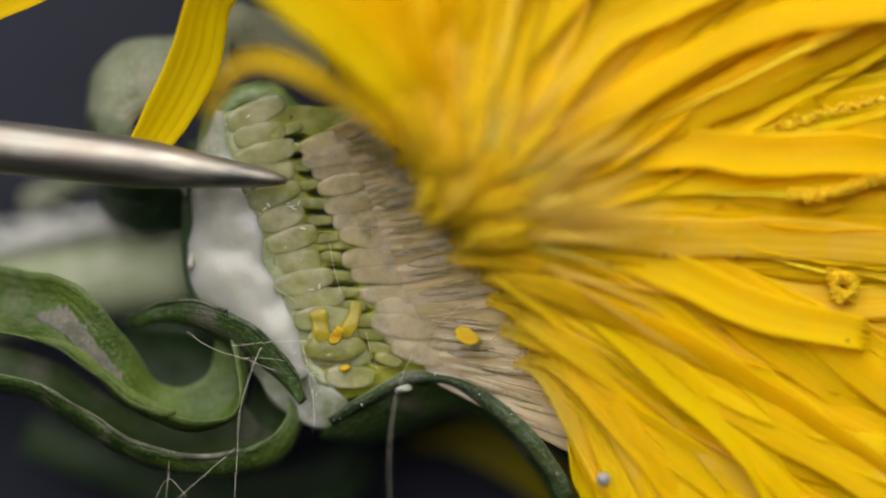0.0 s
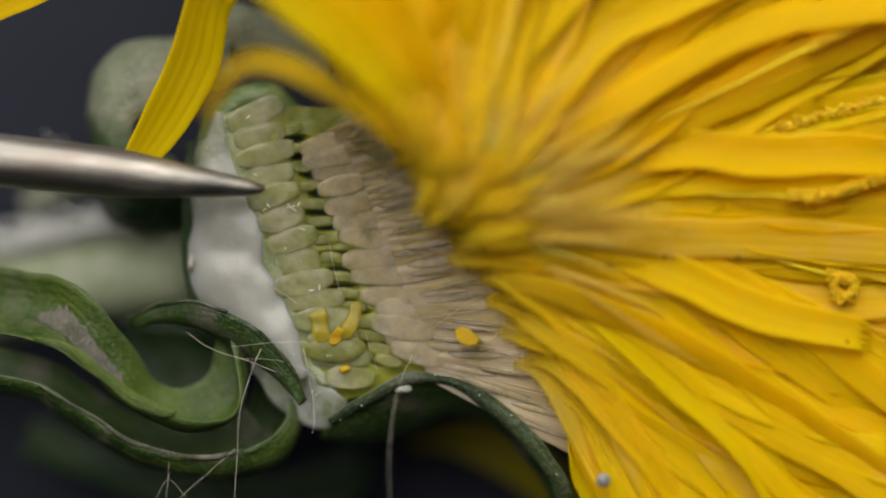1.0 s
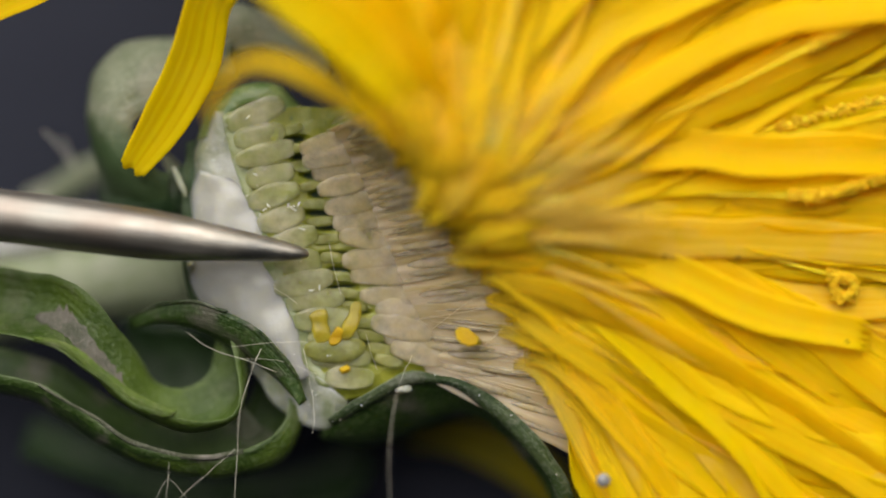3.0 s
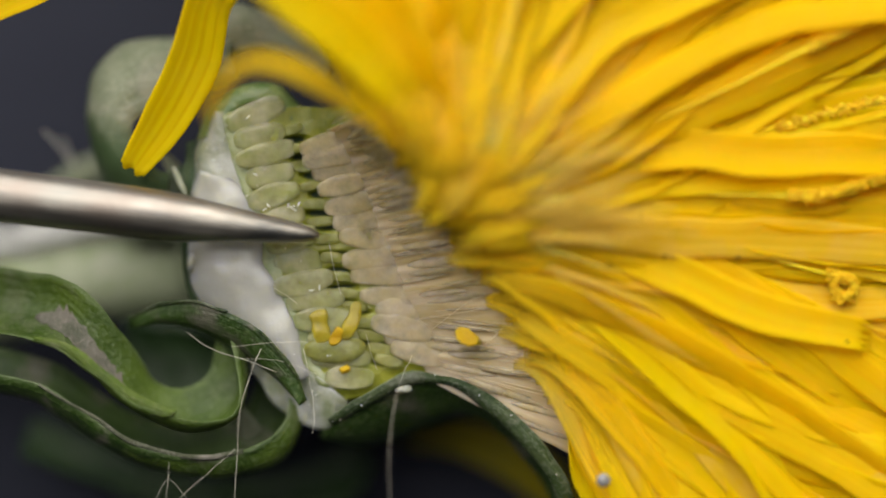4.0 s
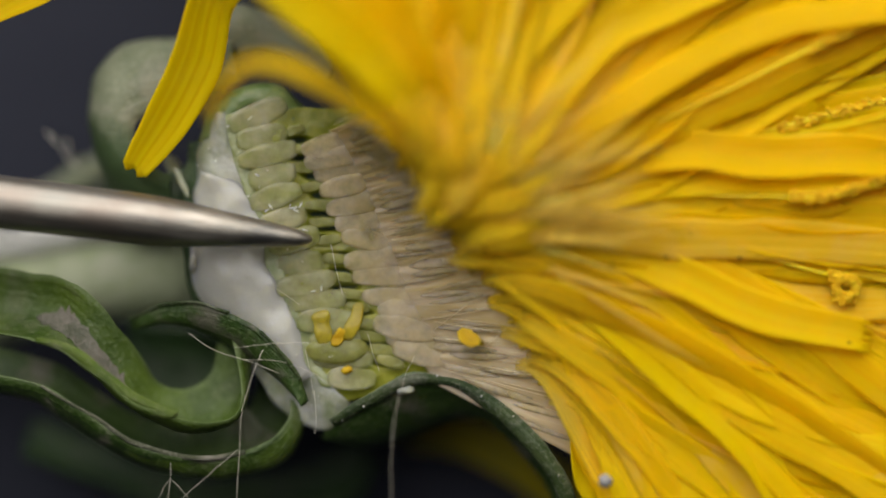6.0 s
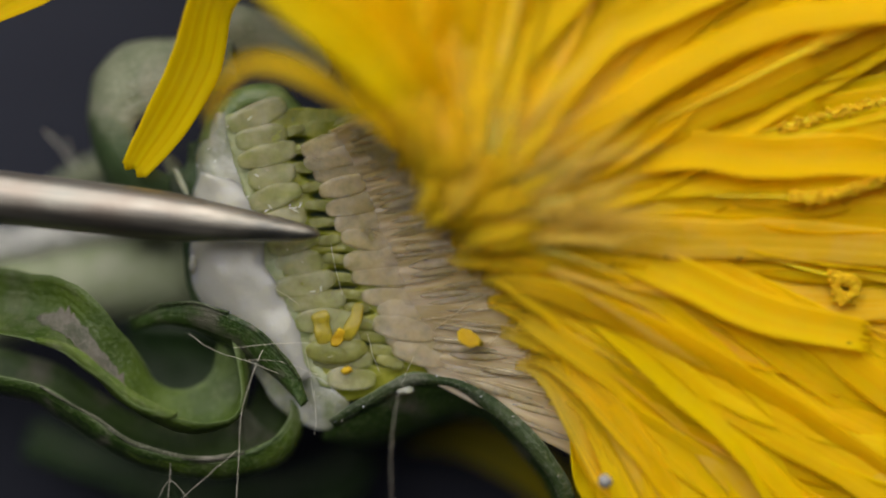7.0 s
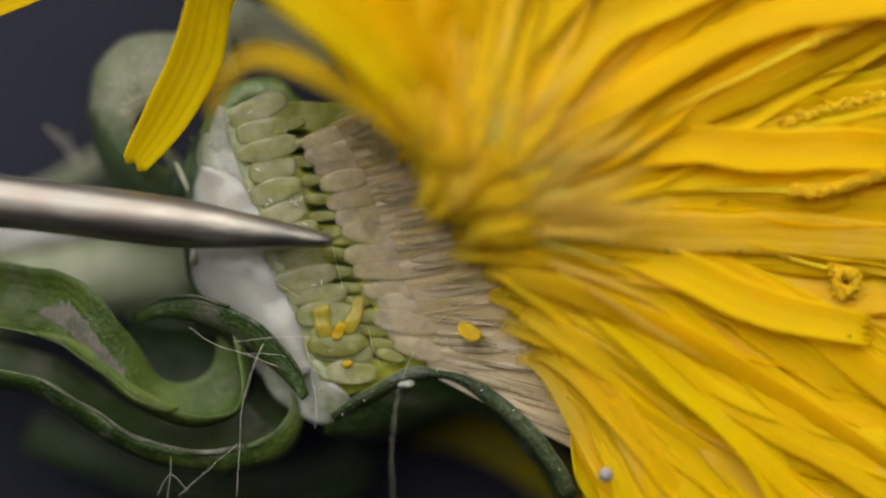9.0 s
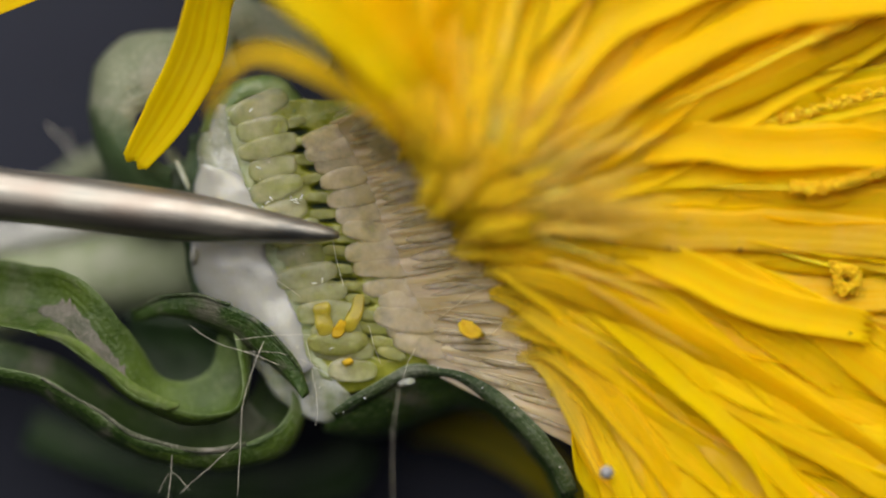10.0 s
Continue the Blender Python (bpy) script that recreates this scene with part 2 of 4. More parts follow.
def table_build(nt, b, out):
    n = grain(nt, 0.05, (1, 1, 1), 5.0)
    nt.links.new(ramp(nt, n, [(0.3, (0.0125, 0.0143, 0.023)), (0.7, (0.0172, 0.019, 0.030))]), b.inputs["Base Color"])
    b.inputs["Roughness"].default_value = 0.7
    b.inputs["Specular IOR Level"].default_value = 0.15
    relief(nt, b, grain(nt, 3.0, (1, 1, 1), 3.0), 0.03, 0.4)


table_mat = material("slate_table", table_build)


# ---- mesh tools; all shapes in millimetres ----
def spline(points, n):
    p = np.array(points, float)
    p = np.vstack([2 * p[0] - p[1], p, 2 * p[-1] - p[-2]])
    t = np.linspace(0, len(points) - 1 - 1e-9, n)
    i = t.astype(int)
    f = (t - i)[:, None]
    a, b, c, d = p[i], p[i + 1], p[i + 2], p[i + 3]
    return 0.5 * (2 * b + (c - a) * f + (2 * a - 5 * b + 4 * c - d) * f ** 2 + (3 * b - a - 3 * c + d) * f ** 3)


def unit(v):
    return v / np.maximum(np.linalg.norm(v, axis=-1, keepdims=True), 1e-9)


def tangents(path):
    return unit(np.gradient(path, axis=0))


def link_mesh(name, verts, faces, uvs, mat):
    me = bpy.data.meshes.new(name)
    me.from_pydata([tuple(v) for v in np.asarray(verts) * MM], [], faces)
    if uvs is not None:
        layer = me.uv_layers.new(name="strap")
        loops = np.zeros(len(me.loops), dtype=np.int32)
        me.loops.foreach_get("vertex_index", loops)
        layer.data.foreach_set("uv", np.asarray(uvs, dtype=np.float32)[loops].ravel())
    me.materials.append(mat)
    me.polygons.foreach_set("use_smooth", [True] * len(me.polygons))
    me.update()
    return me


def part(name, shape, mat, parent=None, label=""):
    me = shape if isinstance(shape, bpy.types.Mesh) else link_mesh(name, *shape, mat)
    ob = new(name, me)
    ob.parent = parent
    return tagged(ob, label)


def shell(grid, thick, normals=None, first=0.0):
    """Closes a grid of points (n, m, 3) into a leaf of that thickness."""
    n, m, _ = grid.shape
    if normals is None:
        normals = unit(np.cross(np.gradient(grid, axis=0), np.gradient(grid, axis=1)))
    v = np.linspace(-1, 1, m)[None, :, None]
    taper = 0.25 + 0.75 * np.sqrt(np.maximum(0, 1 - v ** 6))
    back = grid - normals * thick * taper
    verts = np.concatenate([grid.reshape(-1, 3), back.reshape(-1, 3)])
    uu = np.stack(np.broadcast_arrays(np.linspace(0, 1, m)[None, :], np.linspace(first, 1, n)[:, None]), -1).reshape(-1, 2)
    off = n * m
    faces = []
    for i in range(n - 1):
        for j in range(m - 1):
            a = i * m + j
            faces.append((a, a + 1, a + m + 1, a + m))
            faces.append((off + a + m, off + a + m + 1, off + a + 1, off + a))
    for i in range(n - 1):
        for j in (0, m - 1):
            a = i * m + j
            q = (a, a + m, off + a + m, off + a)
            faces.append(q if j == 0 else q[::-1])
    for j in range(m - 1):
        for i in (0, n - 1):
            a = i * m + j
            q = (a + 1, a, off + a, off + a + 1)
            faces.append(q if i == 0 else q[::-1])
    return verts, faces, np.concatenate([uu, uu])


def ripple(grid, size, amount, seed=0.0):
    out = grid.copy()
    for idx in np.ndindex(grid.shape[:2]):
        p = grid[idx] / size + seed
        out[idx] += np.array(noise.noise_vector(Vector(p))) * amount
    return out


def sheet(edge_a, edge_b, bulge, thick, n=36, m=13, rough=0.08, seed=0.0, dents=(), upright=False, span=None):
    """A leaf between two edges, arched by bulge towards its upper side; dents are slits sunk into it."""
    a, b = spline(edge_a, n), spline(edge_b, n)
    v = np.linspace(0, 1, m)[None, :, None]
    if span:
        # a ragged strip of the leaf, lying on it
        first, last, low, high = span
        a, b = spline(edge_a, 4 * n)[int(4 * n * first):int(4 * n * last):4], spline(edge_b, 4 * n)[int(4 * n * first):int(4 * n * last):4]
        q = np.linspace(0, 1, len(a))
        ends = np.sqrt(np.clip(np.minimum(q, 1 - q) * 5, 0.02, 1))
        jag = np.array([[noise.noise(Vector((k * 0.9, s, 2.0))) + 0.6 * noise.noise(Vector((k * 2.6, s, 5.0))) for s in (1.0, 7.0)] for k in range(len(a))])
        mid, half = (low + high) / 2, (high - low) / 2 * ends
        v = (mid + half[:, None] * np.linspace(-1, 1, m)[None, :] + 0.08 * (jag[:, :1] * (1 - np.linspace(0, 1, m)) + jag[:, 1:] * np.linspace(0, 1, m)))[..., None]
    g = a[:, None] * (1 - v) + b[:, None] * v
    nr = unit(np.cross(tangents(a), unit(b - a)))
    nr = np.where(nr[:, 2:3] < 0, -nr, nr)
    g = g + nr[:, None] * bulge * (1 - (2 * v - 1) ** 2)
    g = ripple(g, 0.9, rough, seed)
    for x, y, long, wide, turn, deep in dents:
        dx, dy = g[..., 0] - x, g[..., 1] - y
        c, s = math.cos(turn), math.sin(turn)
        r = ((dx * c + dy * s) / long) ** 2 + ((dy * c - dx * s) / wide) ** 2
        g[..., 2] -= deep * np.exp(-r ** 2)
    normals = unit(np.cross(np.gradient(g, axis=0), np.gradient(g, axis=1)))
    if normals[..., 2].mean() < 0:
        normals = -normals
    if span:
        g = g + normals * 0.03
    if upright:
        normals = np.broadcast_to((0, 0, 1.0), g.shape)
    return shell(g, thick, normals)


def frame_along(path, up):
    t = tangents(path)
    side = unit(np.cross(t, up))
    return t, side, np.cross(side, t)


def strap(path, widths, up, cup=0.25, twist=0.0, ribs=4, teeth=0.25, lobes=5, thick=0.05, m=11, rough=0.05, seed=0.0, first=0.0):
    """A ray floret's petal: ribbed, cupped, five-toothed at its end."""
    n = len(path)
    t, side, nr = frame_along(path, up)
    s = np.linspace(0, 1, n)
    a = (np.asarray(twist) * s)[:, None]
    side, nr = side * np.cos(a) + nr * np.sin(a), nr * np.cos(a) - side * np.sin(a)
    v = np.linspace(-1, 1, m)
    w = np.asarray(widths)[:, None, None] / 2
    curl = cup * (v ** 2 - 0.35) + 0.018 * np.cos(v * math.pi * ribs)
    g = path[:, None] + side[:, None] * w * (v * (1 - 0.22 * cup * v ** 2))[None, :, None] + nr[:, None] * w * curl[None, :, None]
    tip = np.clip((s - 0.93) / 0.07, 0, 1)[:, None, None]
    g = g + t[:, None] * tip * (teeth * np.cos(v * math.pi * lobes) * (1 - 0.3 * v ** 2))[None, :, None]
    g = ripple(g, 1.3, rough, seed)
    return shell(g, thick, first=first)


def tube(path, radii, k=8, flat=1.0, caps=True):
    path = np.asarray(path, float)
    n = len(path)
    t, side, nr = frame_along(path, np.array([0.13, 0.21, 0.97]))
    a = np.linspace(0, 2 * math.pi, k, endpoint=False)
    r = np.broadcast_to(np.asarray(radii, float), (n,))[:, None, None]
    g = path[:, None] + r * (side[:, None] * np.cos(a)[None, :, None] + flat * nr[:, None] * np.sin(a)[None, :, None])
    verts = g.reshape(-1, 3)
    faces = [(i * k + j, i * k + (j + 1) % k, (i + 1) * k + (j + 1) % k, (i + 1) * k + j) for i in range(n - 1) for j in range(k)]
    if caps:
        faces += [tuple(range(k))[::-1], tuple((n - 1) * k + j for j in range(k))]
    uv = np.stack(np.broadcast_arrays(np.linspace(0, 1, k)[None, :], np.linspace(0, 1, n)[:, None]), -1).reshape(-1, 2)
    return verts, faces, uv


def joined(shapes):
    vs, fs, us, off = [], [], [], 0
    for v, f, u in shapes:
        vs.append(v)
        us.append(u)
        fs += [tuple(i + off for i in q) for q in f]
        off += len(v)
    return np.concatenate(vs), fs, np.concatenate(us)


def pebble(centre, radii, seed=0.0, lump=0.08, rings=9, k=14, axis=(1, 0, 0), power=1.0, box=1.0):
    """A rounded lump whose long axis follows axis; a box under 1 flattens its faces."""
    x = unit(np.array(axis, float))
    y = unit(np.cross((0, 0, 1), x))
    z = np.cross(x, y)
    th = np.linspace(0.04, math.pi - 0.04, rings)
    ph = np.linspace(0, 2 * math.pi, k, endpoint=False)
    c, sn = np.cos(th), np.sin(th) ** power
    cp, sp = (np.sign(q) * np.abs(q) ** box for q in (np.cos(ph), np.sin(ph)))
    g = (radii[0] * c[:, None, None] * x + sn[:, None, None] * (radii[1] * cp[None, :, None] * y + radii[2] * sp[None, :, None] * z))
    g = ripple(g, max(radii) * 0.8, lump * min(radii) * 2, seed) + np.array(centre)
    verts = g.reshape(-1, 3)
    faces = [(i * k + j, i * k + (j + 1) % k, (i + 1) * k + (j + 1) % k, (i + 1) * k + j) for i in range(rings - 1) for j in range(k)]
    faces += [tuple(range(k))[::-1], tuple((rings - 1) * k + j for j in range(k))]
    return verts, faces, np.tile((0.5, 0.5), (len(verts), 1))


# ---- table ----
def build_table():
    n = 24
    x = np.linspace(-400, 400, n)
    g = np.stack(np.broadcast_arrays(x[:, None], x[None, :], np.zeros((n, n))), -1)
    ob = part("table", shell(np.ascontiguousarray(g), 20.0, np.broadcast_to((0, 0, 1.0), g.shape)), table_mat)
    tagged(ob, "matt dark slate-grey table top under the flower", "table", kind="structure")


build_table()

# ---- the halved dandelion ----
flower = tagged(new("dandelion_flower"), "yellow dandelion head cut in half, milky sap on the cut", "flower")


def build_bracts():
    bracts = [
        # curled back over the top of the stem
        ([(-8.69, 2.35, 8.40), (-9.04, 2.44, 8.50), (-9.48, 2.80, 8.50), (-9.89, 3.43, 8.30), (-9.82, 4.06, 8.30), (-9.15, 4.37, 8.30), (-7.97, 4.68, 8.50), (-6.52, 5.39, 8.70)],
         [(-9.03, 0.93, 6.60), (-10.34, 1.12, 6.30), (-11.13, 2.57, 6.80), (-11.49, 4.30, 7.00), (-11.26, 5.62, 7.10), (-10.31, 6.60, 7.20), (-8.80, 6.82, 7.20), (-6.62, 6.93, 7.20)], 0.55, 0.3, hoop_mat, "grey-green bract curled back in a hoop"),
        # dark leaf at its foot; the shade below the hoop is in its colour
        ([(-10.93, 2.58, 6.60), (-9.92, 2.15, 7.80), (-8.90, 2.45, 8.10), (-7.93, 2.82, 7.80)], [(-10.77, 0.90, 6.40), (-9.90, 0.53, 7.10), (-8.79, 0.60, 7.30), (-8.10, 0.74, 7.30)], 0.35, 0.3, shaded_leaf_mat, "dark green bract at the head of the stem"),
        # leaf seen through the first trough, dimmed by its darkened colour
        ([(-10.51, -2.20, 5.60), (-9.29, -2.47, 5.80), (-8.17, -2.65, 6.00), (-7.15, -2.92, 6.00)], [(-10.23, -4.60, 5.60), (-9.12, -5.06, 5.60), (-8.01, -5.06, 5.60), (-6.89, -4.77, 5.80)], -0.3, 0.2, shaded_leaf_mat, ""),
        # first trough
        ([(-14.64, -0.52, 8.30), (-12.95, -0.73, 8.80), (-11.64, -1.10, 9.30), (-10.59, -2.09, 9.20), (-9.78, -3.12, 8.70), (-9.15, -4.15, 8.30), (-8.26, -4.45, 8.20), (-7.50, -3.95, 8.10), (-7.20, -2.72, 8.00)],
         [(-14.45, -2.56, 9.60), (-12.98, -2.81, 10.00), (-11.79, -3.19, 10.30), (-10.82, -3.93, 10.30), (-9.73, -4.74, 10.30), (-8.53, -5.18, 10.30), (-7.28, -5.39, 10.00), (-6.39, -4.74, 9.60), (-6.76, -2.66, 9.10)], -0.75, 0.12, leaf_mat, "green bract rolled back into a trough"),
        # second trough
        ([(-14.77, -3.10, 7.40), (-12.59, -3.61, 7.40), (-10.98, -4.67, 7.20), (-9.55, -5.49, 6.90), (-8.10, -5.68, 6.80), (-6.83, -5.55, 6.80), (-6.18, -4.81, 6.90), (-5.99, -3.62, 7.00)],
         [(-14.48, -3.81, 9.40), (-12.52, -4.32, 9.40), (-11.10, -5.23, 9.40), (-9.85, -6.03, 9.40), (-8.61, -6.46, 9.40), (-7.46, -6.57, 9.30), (-6.27, -6.38, 9.20), (-5.29, -5.84, 9.00), (-4.87, -4.91, 8.70), (-5.28, -3.75, 8.40)], -0.9, 0.13, mid_leaf_mat, "green bract rolled back into a trough"),
        # its outer side, rolled under
        ([(-11.82, -4.77, 9.33), (-10.75, -5.50, 9.36), (-9.68, -6.12, 9.36), (-8.52, -6.46, 9.36), (-7.46, -6.57, 9.26), (-6.28, -6.38, 9.16), (-5.29, -5.84, 8.96), (-4.87, -4.91, 8.66), (-5.25, -3.84, 8.40)],
         [(-12.11, -4.95, 8.10), (-11.15, -5.69, 8.10), (-10.07, -6.52, 8.10), (-8.63, -7.04, 8.10), (-7.37, -7.21, 8.10), (-6.02, -7.11, 8.00), (-4.91, -6.48, 7.90), (-4.55, -5.31, 7.80), (-5.02, -3.96, 7.80)], 0.3, 0.1, leaf_mat, "green bract rolled back into a trough"),
        # lowest, deep in shade that its darkened colour paints in
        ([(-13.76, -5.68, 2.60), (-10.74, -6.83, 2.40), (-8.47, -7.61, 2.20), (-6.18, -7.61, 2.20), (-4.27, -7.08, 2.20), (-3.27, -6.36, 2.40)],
         [(-13.95, -6.73, 4.00), (-10.95, -7.89, 4.00), (-8.51, -8.46, 4.00), (-5.70, -8.70, 4.00), (-3.23, -8.33, 3.70), (-2.34, -7.07, 3.20)], -0.5, 0.13, shaded_leaf_mat, ""),
        # over the sap
        ([(-9.99, -2.17, 8.40), (-8.83, -1.70, 8.90), (-7.73, -1.67, 9.30), (-6.60, -1.99, 9.60), (-5.71, -2.61, 9.70), (-5.00, -3.35, 9.70), (-4.54, -4.03, 9.60), (-4.27, -4.71, 9.45)],
         [(-9.96, -2.36, 8.00), (-8.71, -2.39, 8.20), (-7.58, -2.71, 8.40), (-6.67, -3.10, 8.60), (-6.02, -3.53, 8.70), (-5.43, -3.99, 8.90), (-4.85, -4.48, 9.10), (-4.34, -4.82, 9.30)], 0.3, 0.13, mid_leaf_mat, "dark green bract, wet, edged in milky sap"),
        # under the pappus
        ([(-3.90, -5.49, 8.80), (-2.93, -4.91, 9.00), (-1.86, -4.26, 9.10), (-1.07, -3.87, 9.10), (0.11, -4.05, 9.00), (1.18, -4.54, 9.00), (2.21, -5.25, 9.00), (3.11, -6.16, 8.80), (3.88, -7.34, 8.50), (4.21, -8.44, 8.20)],
         [(-4.02, -5.99, 7.60), (-2.62, -6.39, 7.00), (-1.53, -6.15, 6.80), (-0.44, -5.73, 6.80), (0.77, -5.47, 6.80), (1.75, -5.63, 7.00), (2.55, -6.50, 7.00), (3.21, -7.45, 7.00), (3.66, -8.45, 7.00), (3.84, -9.27, 7.00)], 0.35, 0.15, mid_leaf_mat, "dark green bract arched under the pale tubes"),
        # its wet upper lip
        ([(-3.67, -5.37, 9.10), (-2.78, -4.77, 9.30), (-1.78, -4.18, 9.40), (-1.03, -3.82, 9.40), (0.11, -4.01, 9.30), (1.39, -4.50, 9.30), (2.38, -5.28, 9.40), (3.16, -6.09, 9.50), (3.73, -6.88, 9.40), (4.17, -7.89, 9.20)],
         [(-3.51, -5.57, 8.70), (-2.57, -5.11, 8.90), (-1.61, -4.55, 9.10), (-0.96, -4.23, 9.10), (0.07, -4.30, 9.10), (1.00, -4.85, 9.10), (1.89, -5.60, 9.10), (2.60, -6.35, 9.10), (3.25, -7.15, 9.10), (3.68, -8.10, 8.90)], 0.1, 0.12, lip_mat, "pale wet lip of the arched bract"),
        # behind the dangling petal
        ([(-7.07, 8.02, 7.20), (-6.06, 7.78, 7.40), (-4.78, 7.26, 7.60), (-3.51, 6.34, 7.80)], [(-6.85, 6.07, 7.80), (-5.92, 6.28, 8.20), (-4.74, 5.98, 8.40), (-3.75, 5.31, 8.60)], 0.4, 0.3, glaucous_mat, "grey-green bract behind the head of the cut"),
        # cap at the head of the cut
        ([(-7.90, 3.44, 8.20), (-7.41, 4.51, 8.30), (-6.53, 5.19, 8.50), (-5.28, 5.22, 8.50), (-4.56, 4.60, 8.40)], [(-7.01, 3.59, 8.90), (-6.79, 4.21, 9.00), (-6.14, 4.61, 9.00), (-5.29, 4.57, 9.00), (-4.86, 4.04, 8.90)], 0.2, 0.5, rind_mat, "green rind at the head of the cut"),
        # sliver beside the sap
        ([(-9.09, 3.27, 6.80), (-8.60, 2.79, 7.00), (-8.25, 2.11, 7.20), (-8.06, 1.29, 7.40)], [(-8.85, 2.56, 7.40), (-8.74, 2.01, 7.50), (-8.44, 1.65, 7.60), (-8.18, 1.10, 7.60)], 0.15, 0.2, glaucous_mat, ""),
        # pale tip far behind
        ([(-14.16, 1.83, 2.40), (-13.19, 2.34, 2.60), (-12.21, 2.96, 2.80), (-11.24, 3.39, 3.00)], [(-13.95, 0.87, 2.60), (-12.85, 1.44, 3.00), (-11.98, 1.95, 3.20), (-11.01, 2.47, 3.40)], 0.4, 0.3, glaucous_mat, ""),
        # torn flake
        ([(-6.52, -4.98, 7.60), (-6.30, -5.20, 7.60), (-6.01, -5.50, 7.60), (-5.84, -5.75, 7.50)], [(-6.48, -6.36, 7.00), (-6.26, -6.20, 7.10), (-6.04, -6.05, 7.20), (-5.81, -5.79, 7.30)], 0.06, 0.08, glaucous_mat, "torn grey flake of bract"),
    ]
    for i, (a, b, bulge, thick, mat, label) in enumerate(bracts):
        part("bract", sheet(a, b, bulge, thick, seed=i * 3.7), mat, flower, label)
    # dried grey scars along the beds of the two troughs
    for k, span in ((3, (0.12, 0.62, 0.30, 0.72)), (4, (0.15, 0.5, 0.45, 0.85)), (4, (0.55, 0.8, 0.55, 0.9))):
        a, b, bulge = bracts[k][:3]
        part("bract_scar", sheet(a, b, bulge, 0.02, n=60, m=13, seed=k * 3.7, span=span), scar_mat, flower, "dried pinkish-grey scar on the bract")
    # worn rims along the rolled bracts
    rims = [
        ([(-12.79, -2.74, 10.05), (-11.66, -2.98, 10.35), (-10.67, -3.68, 10.38), (-9.58, -4.49, 10.38), (-8.59, -4.95, 10.38), (-8.31, -4.95, 10.40)], [(-12.80, -2.92, 10.00), (-11.83, -3.23, 10.25), (-10.86, -4.00, 10.25), (-9.77, -4.81, 10.25), (-8.78, -5.24, 10.25), (-8.32, -5.16, 10.30)], fresh_mat, "bright green torn rim"),
        ([(-12.69, -4.23, 9.44), (-11.09, -5.16, 9.44), (-9.85, -5.94, 9.44), (-8.60, -6.36, 9.44), (-7.46, -6.46, 9.36), (-6.27, -6.27, 9.26)], [(-12.70, -4.32, 9.38), (-11.12, -5.28, 9.40), (-9.89, -6.10, 9.40), (-8.61, -6.53, 9.40), (-7.46, -6.64, 9.30), (-6.27, -6.43, 9.20)], dry_mat, "dry grey rim"),
        ([(-9.91, -2.10, 8.50), (-8.82, -1.66, 9.00), (-7.72, -1.64, 9.40), (-6.72, -1.90, 9.68)], [(-9.91, -2.17, 8.50), (-8.82, -1.77, 9.02), (-7.72, -1.74, 9.42), (-6.78, -2.00, 9.68)], lip_mat, "dry grey rim"),
        ([(-5.77, -2.52, 9.80), (-4.98, -3.33, 9.80), (-4.50, -4.03, 9.70)], [(-5.85, -2.59, 9.80), (-5.07, -3.40, 9.80), (-4.59, -4.08, 9.70)], lip_mat, "dry grey rim"),
    ]
    for i, (a, b, mat, label) in enumerate(rims):
        part("bract_rim", sheet(a, b, 0.05, 0.06, m=7, rough=0.06, seed=60 + i * 2.3), mat, flower, label)


build_bracts()


def build_stem():
    path = spline([(-19.76, -2.82, 3.00), (-15.83, -1.95, 4.00), (-12.40, -1.23, 4.40), (-8.14, -0.54, 5.20)], 26)
    v, f, u = tube(path, np.linspace(1.5, 1.4, 26), 28)
    part("stem", (v, f, u), stem_mat, flower, "pale green stem")
    # wool on the upper side of the stem
    hairs = []
    for i in range(800):
        k = rng.integers(4, 25)
        a = path[k] + np.array([rng.normal(0, 0.3), 1.35, rng.normal(0.2, 0.5)])
        d = np.array([rng.normal(-0.6, 0.6), abs(rng.normal(0.35, 0.25)), rng.normal(0.3, 0.4)])
        hairs.append(tube(np.array([a, a + d * 0.7 + rng.normal(0, 0.12, 3), a + d * 1.4]), (0.022, 0.02, 0.01), 3))
    tagged(part("stem_wool", joined(hairs), wool_mat, flower, "white woolly hairs"), kind="stuff")


build_stem()


# courses of the green stalks and of the ovaries' feet along the cut
STALKS = [(-4.62, 3.46, 9), (-4.20, 2.31, 9), (-3.85, 1.16, 9), (-3.62, 0.36, 9), (-3.30, -0.74, 9), (-2.95, -1.64, 9), (-2.50, -2.49, 9), (-1.85, -3.54, 9)]
FEET = [(-6.35, 3.75, 9), (-6.20, 2.90, 9), (-5.90, 1.90, 9), (-5.55, 0.75, 9), (-5.05, -0.70, 9), (-4.55, -1.90, 9), (-4.05, -3.05, 9)]


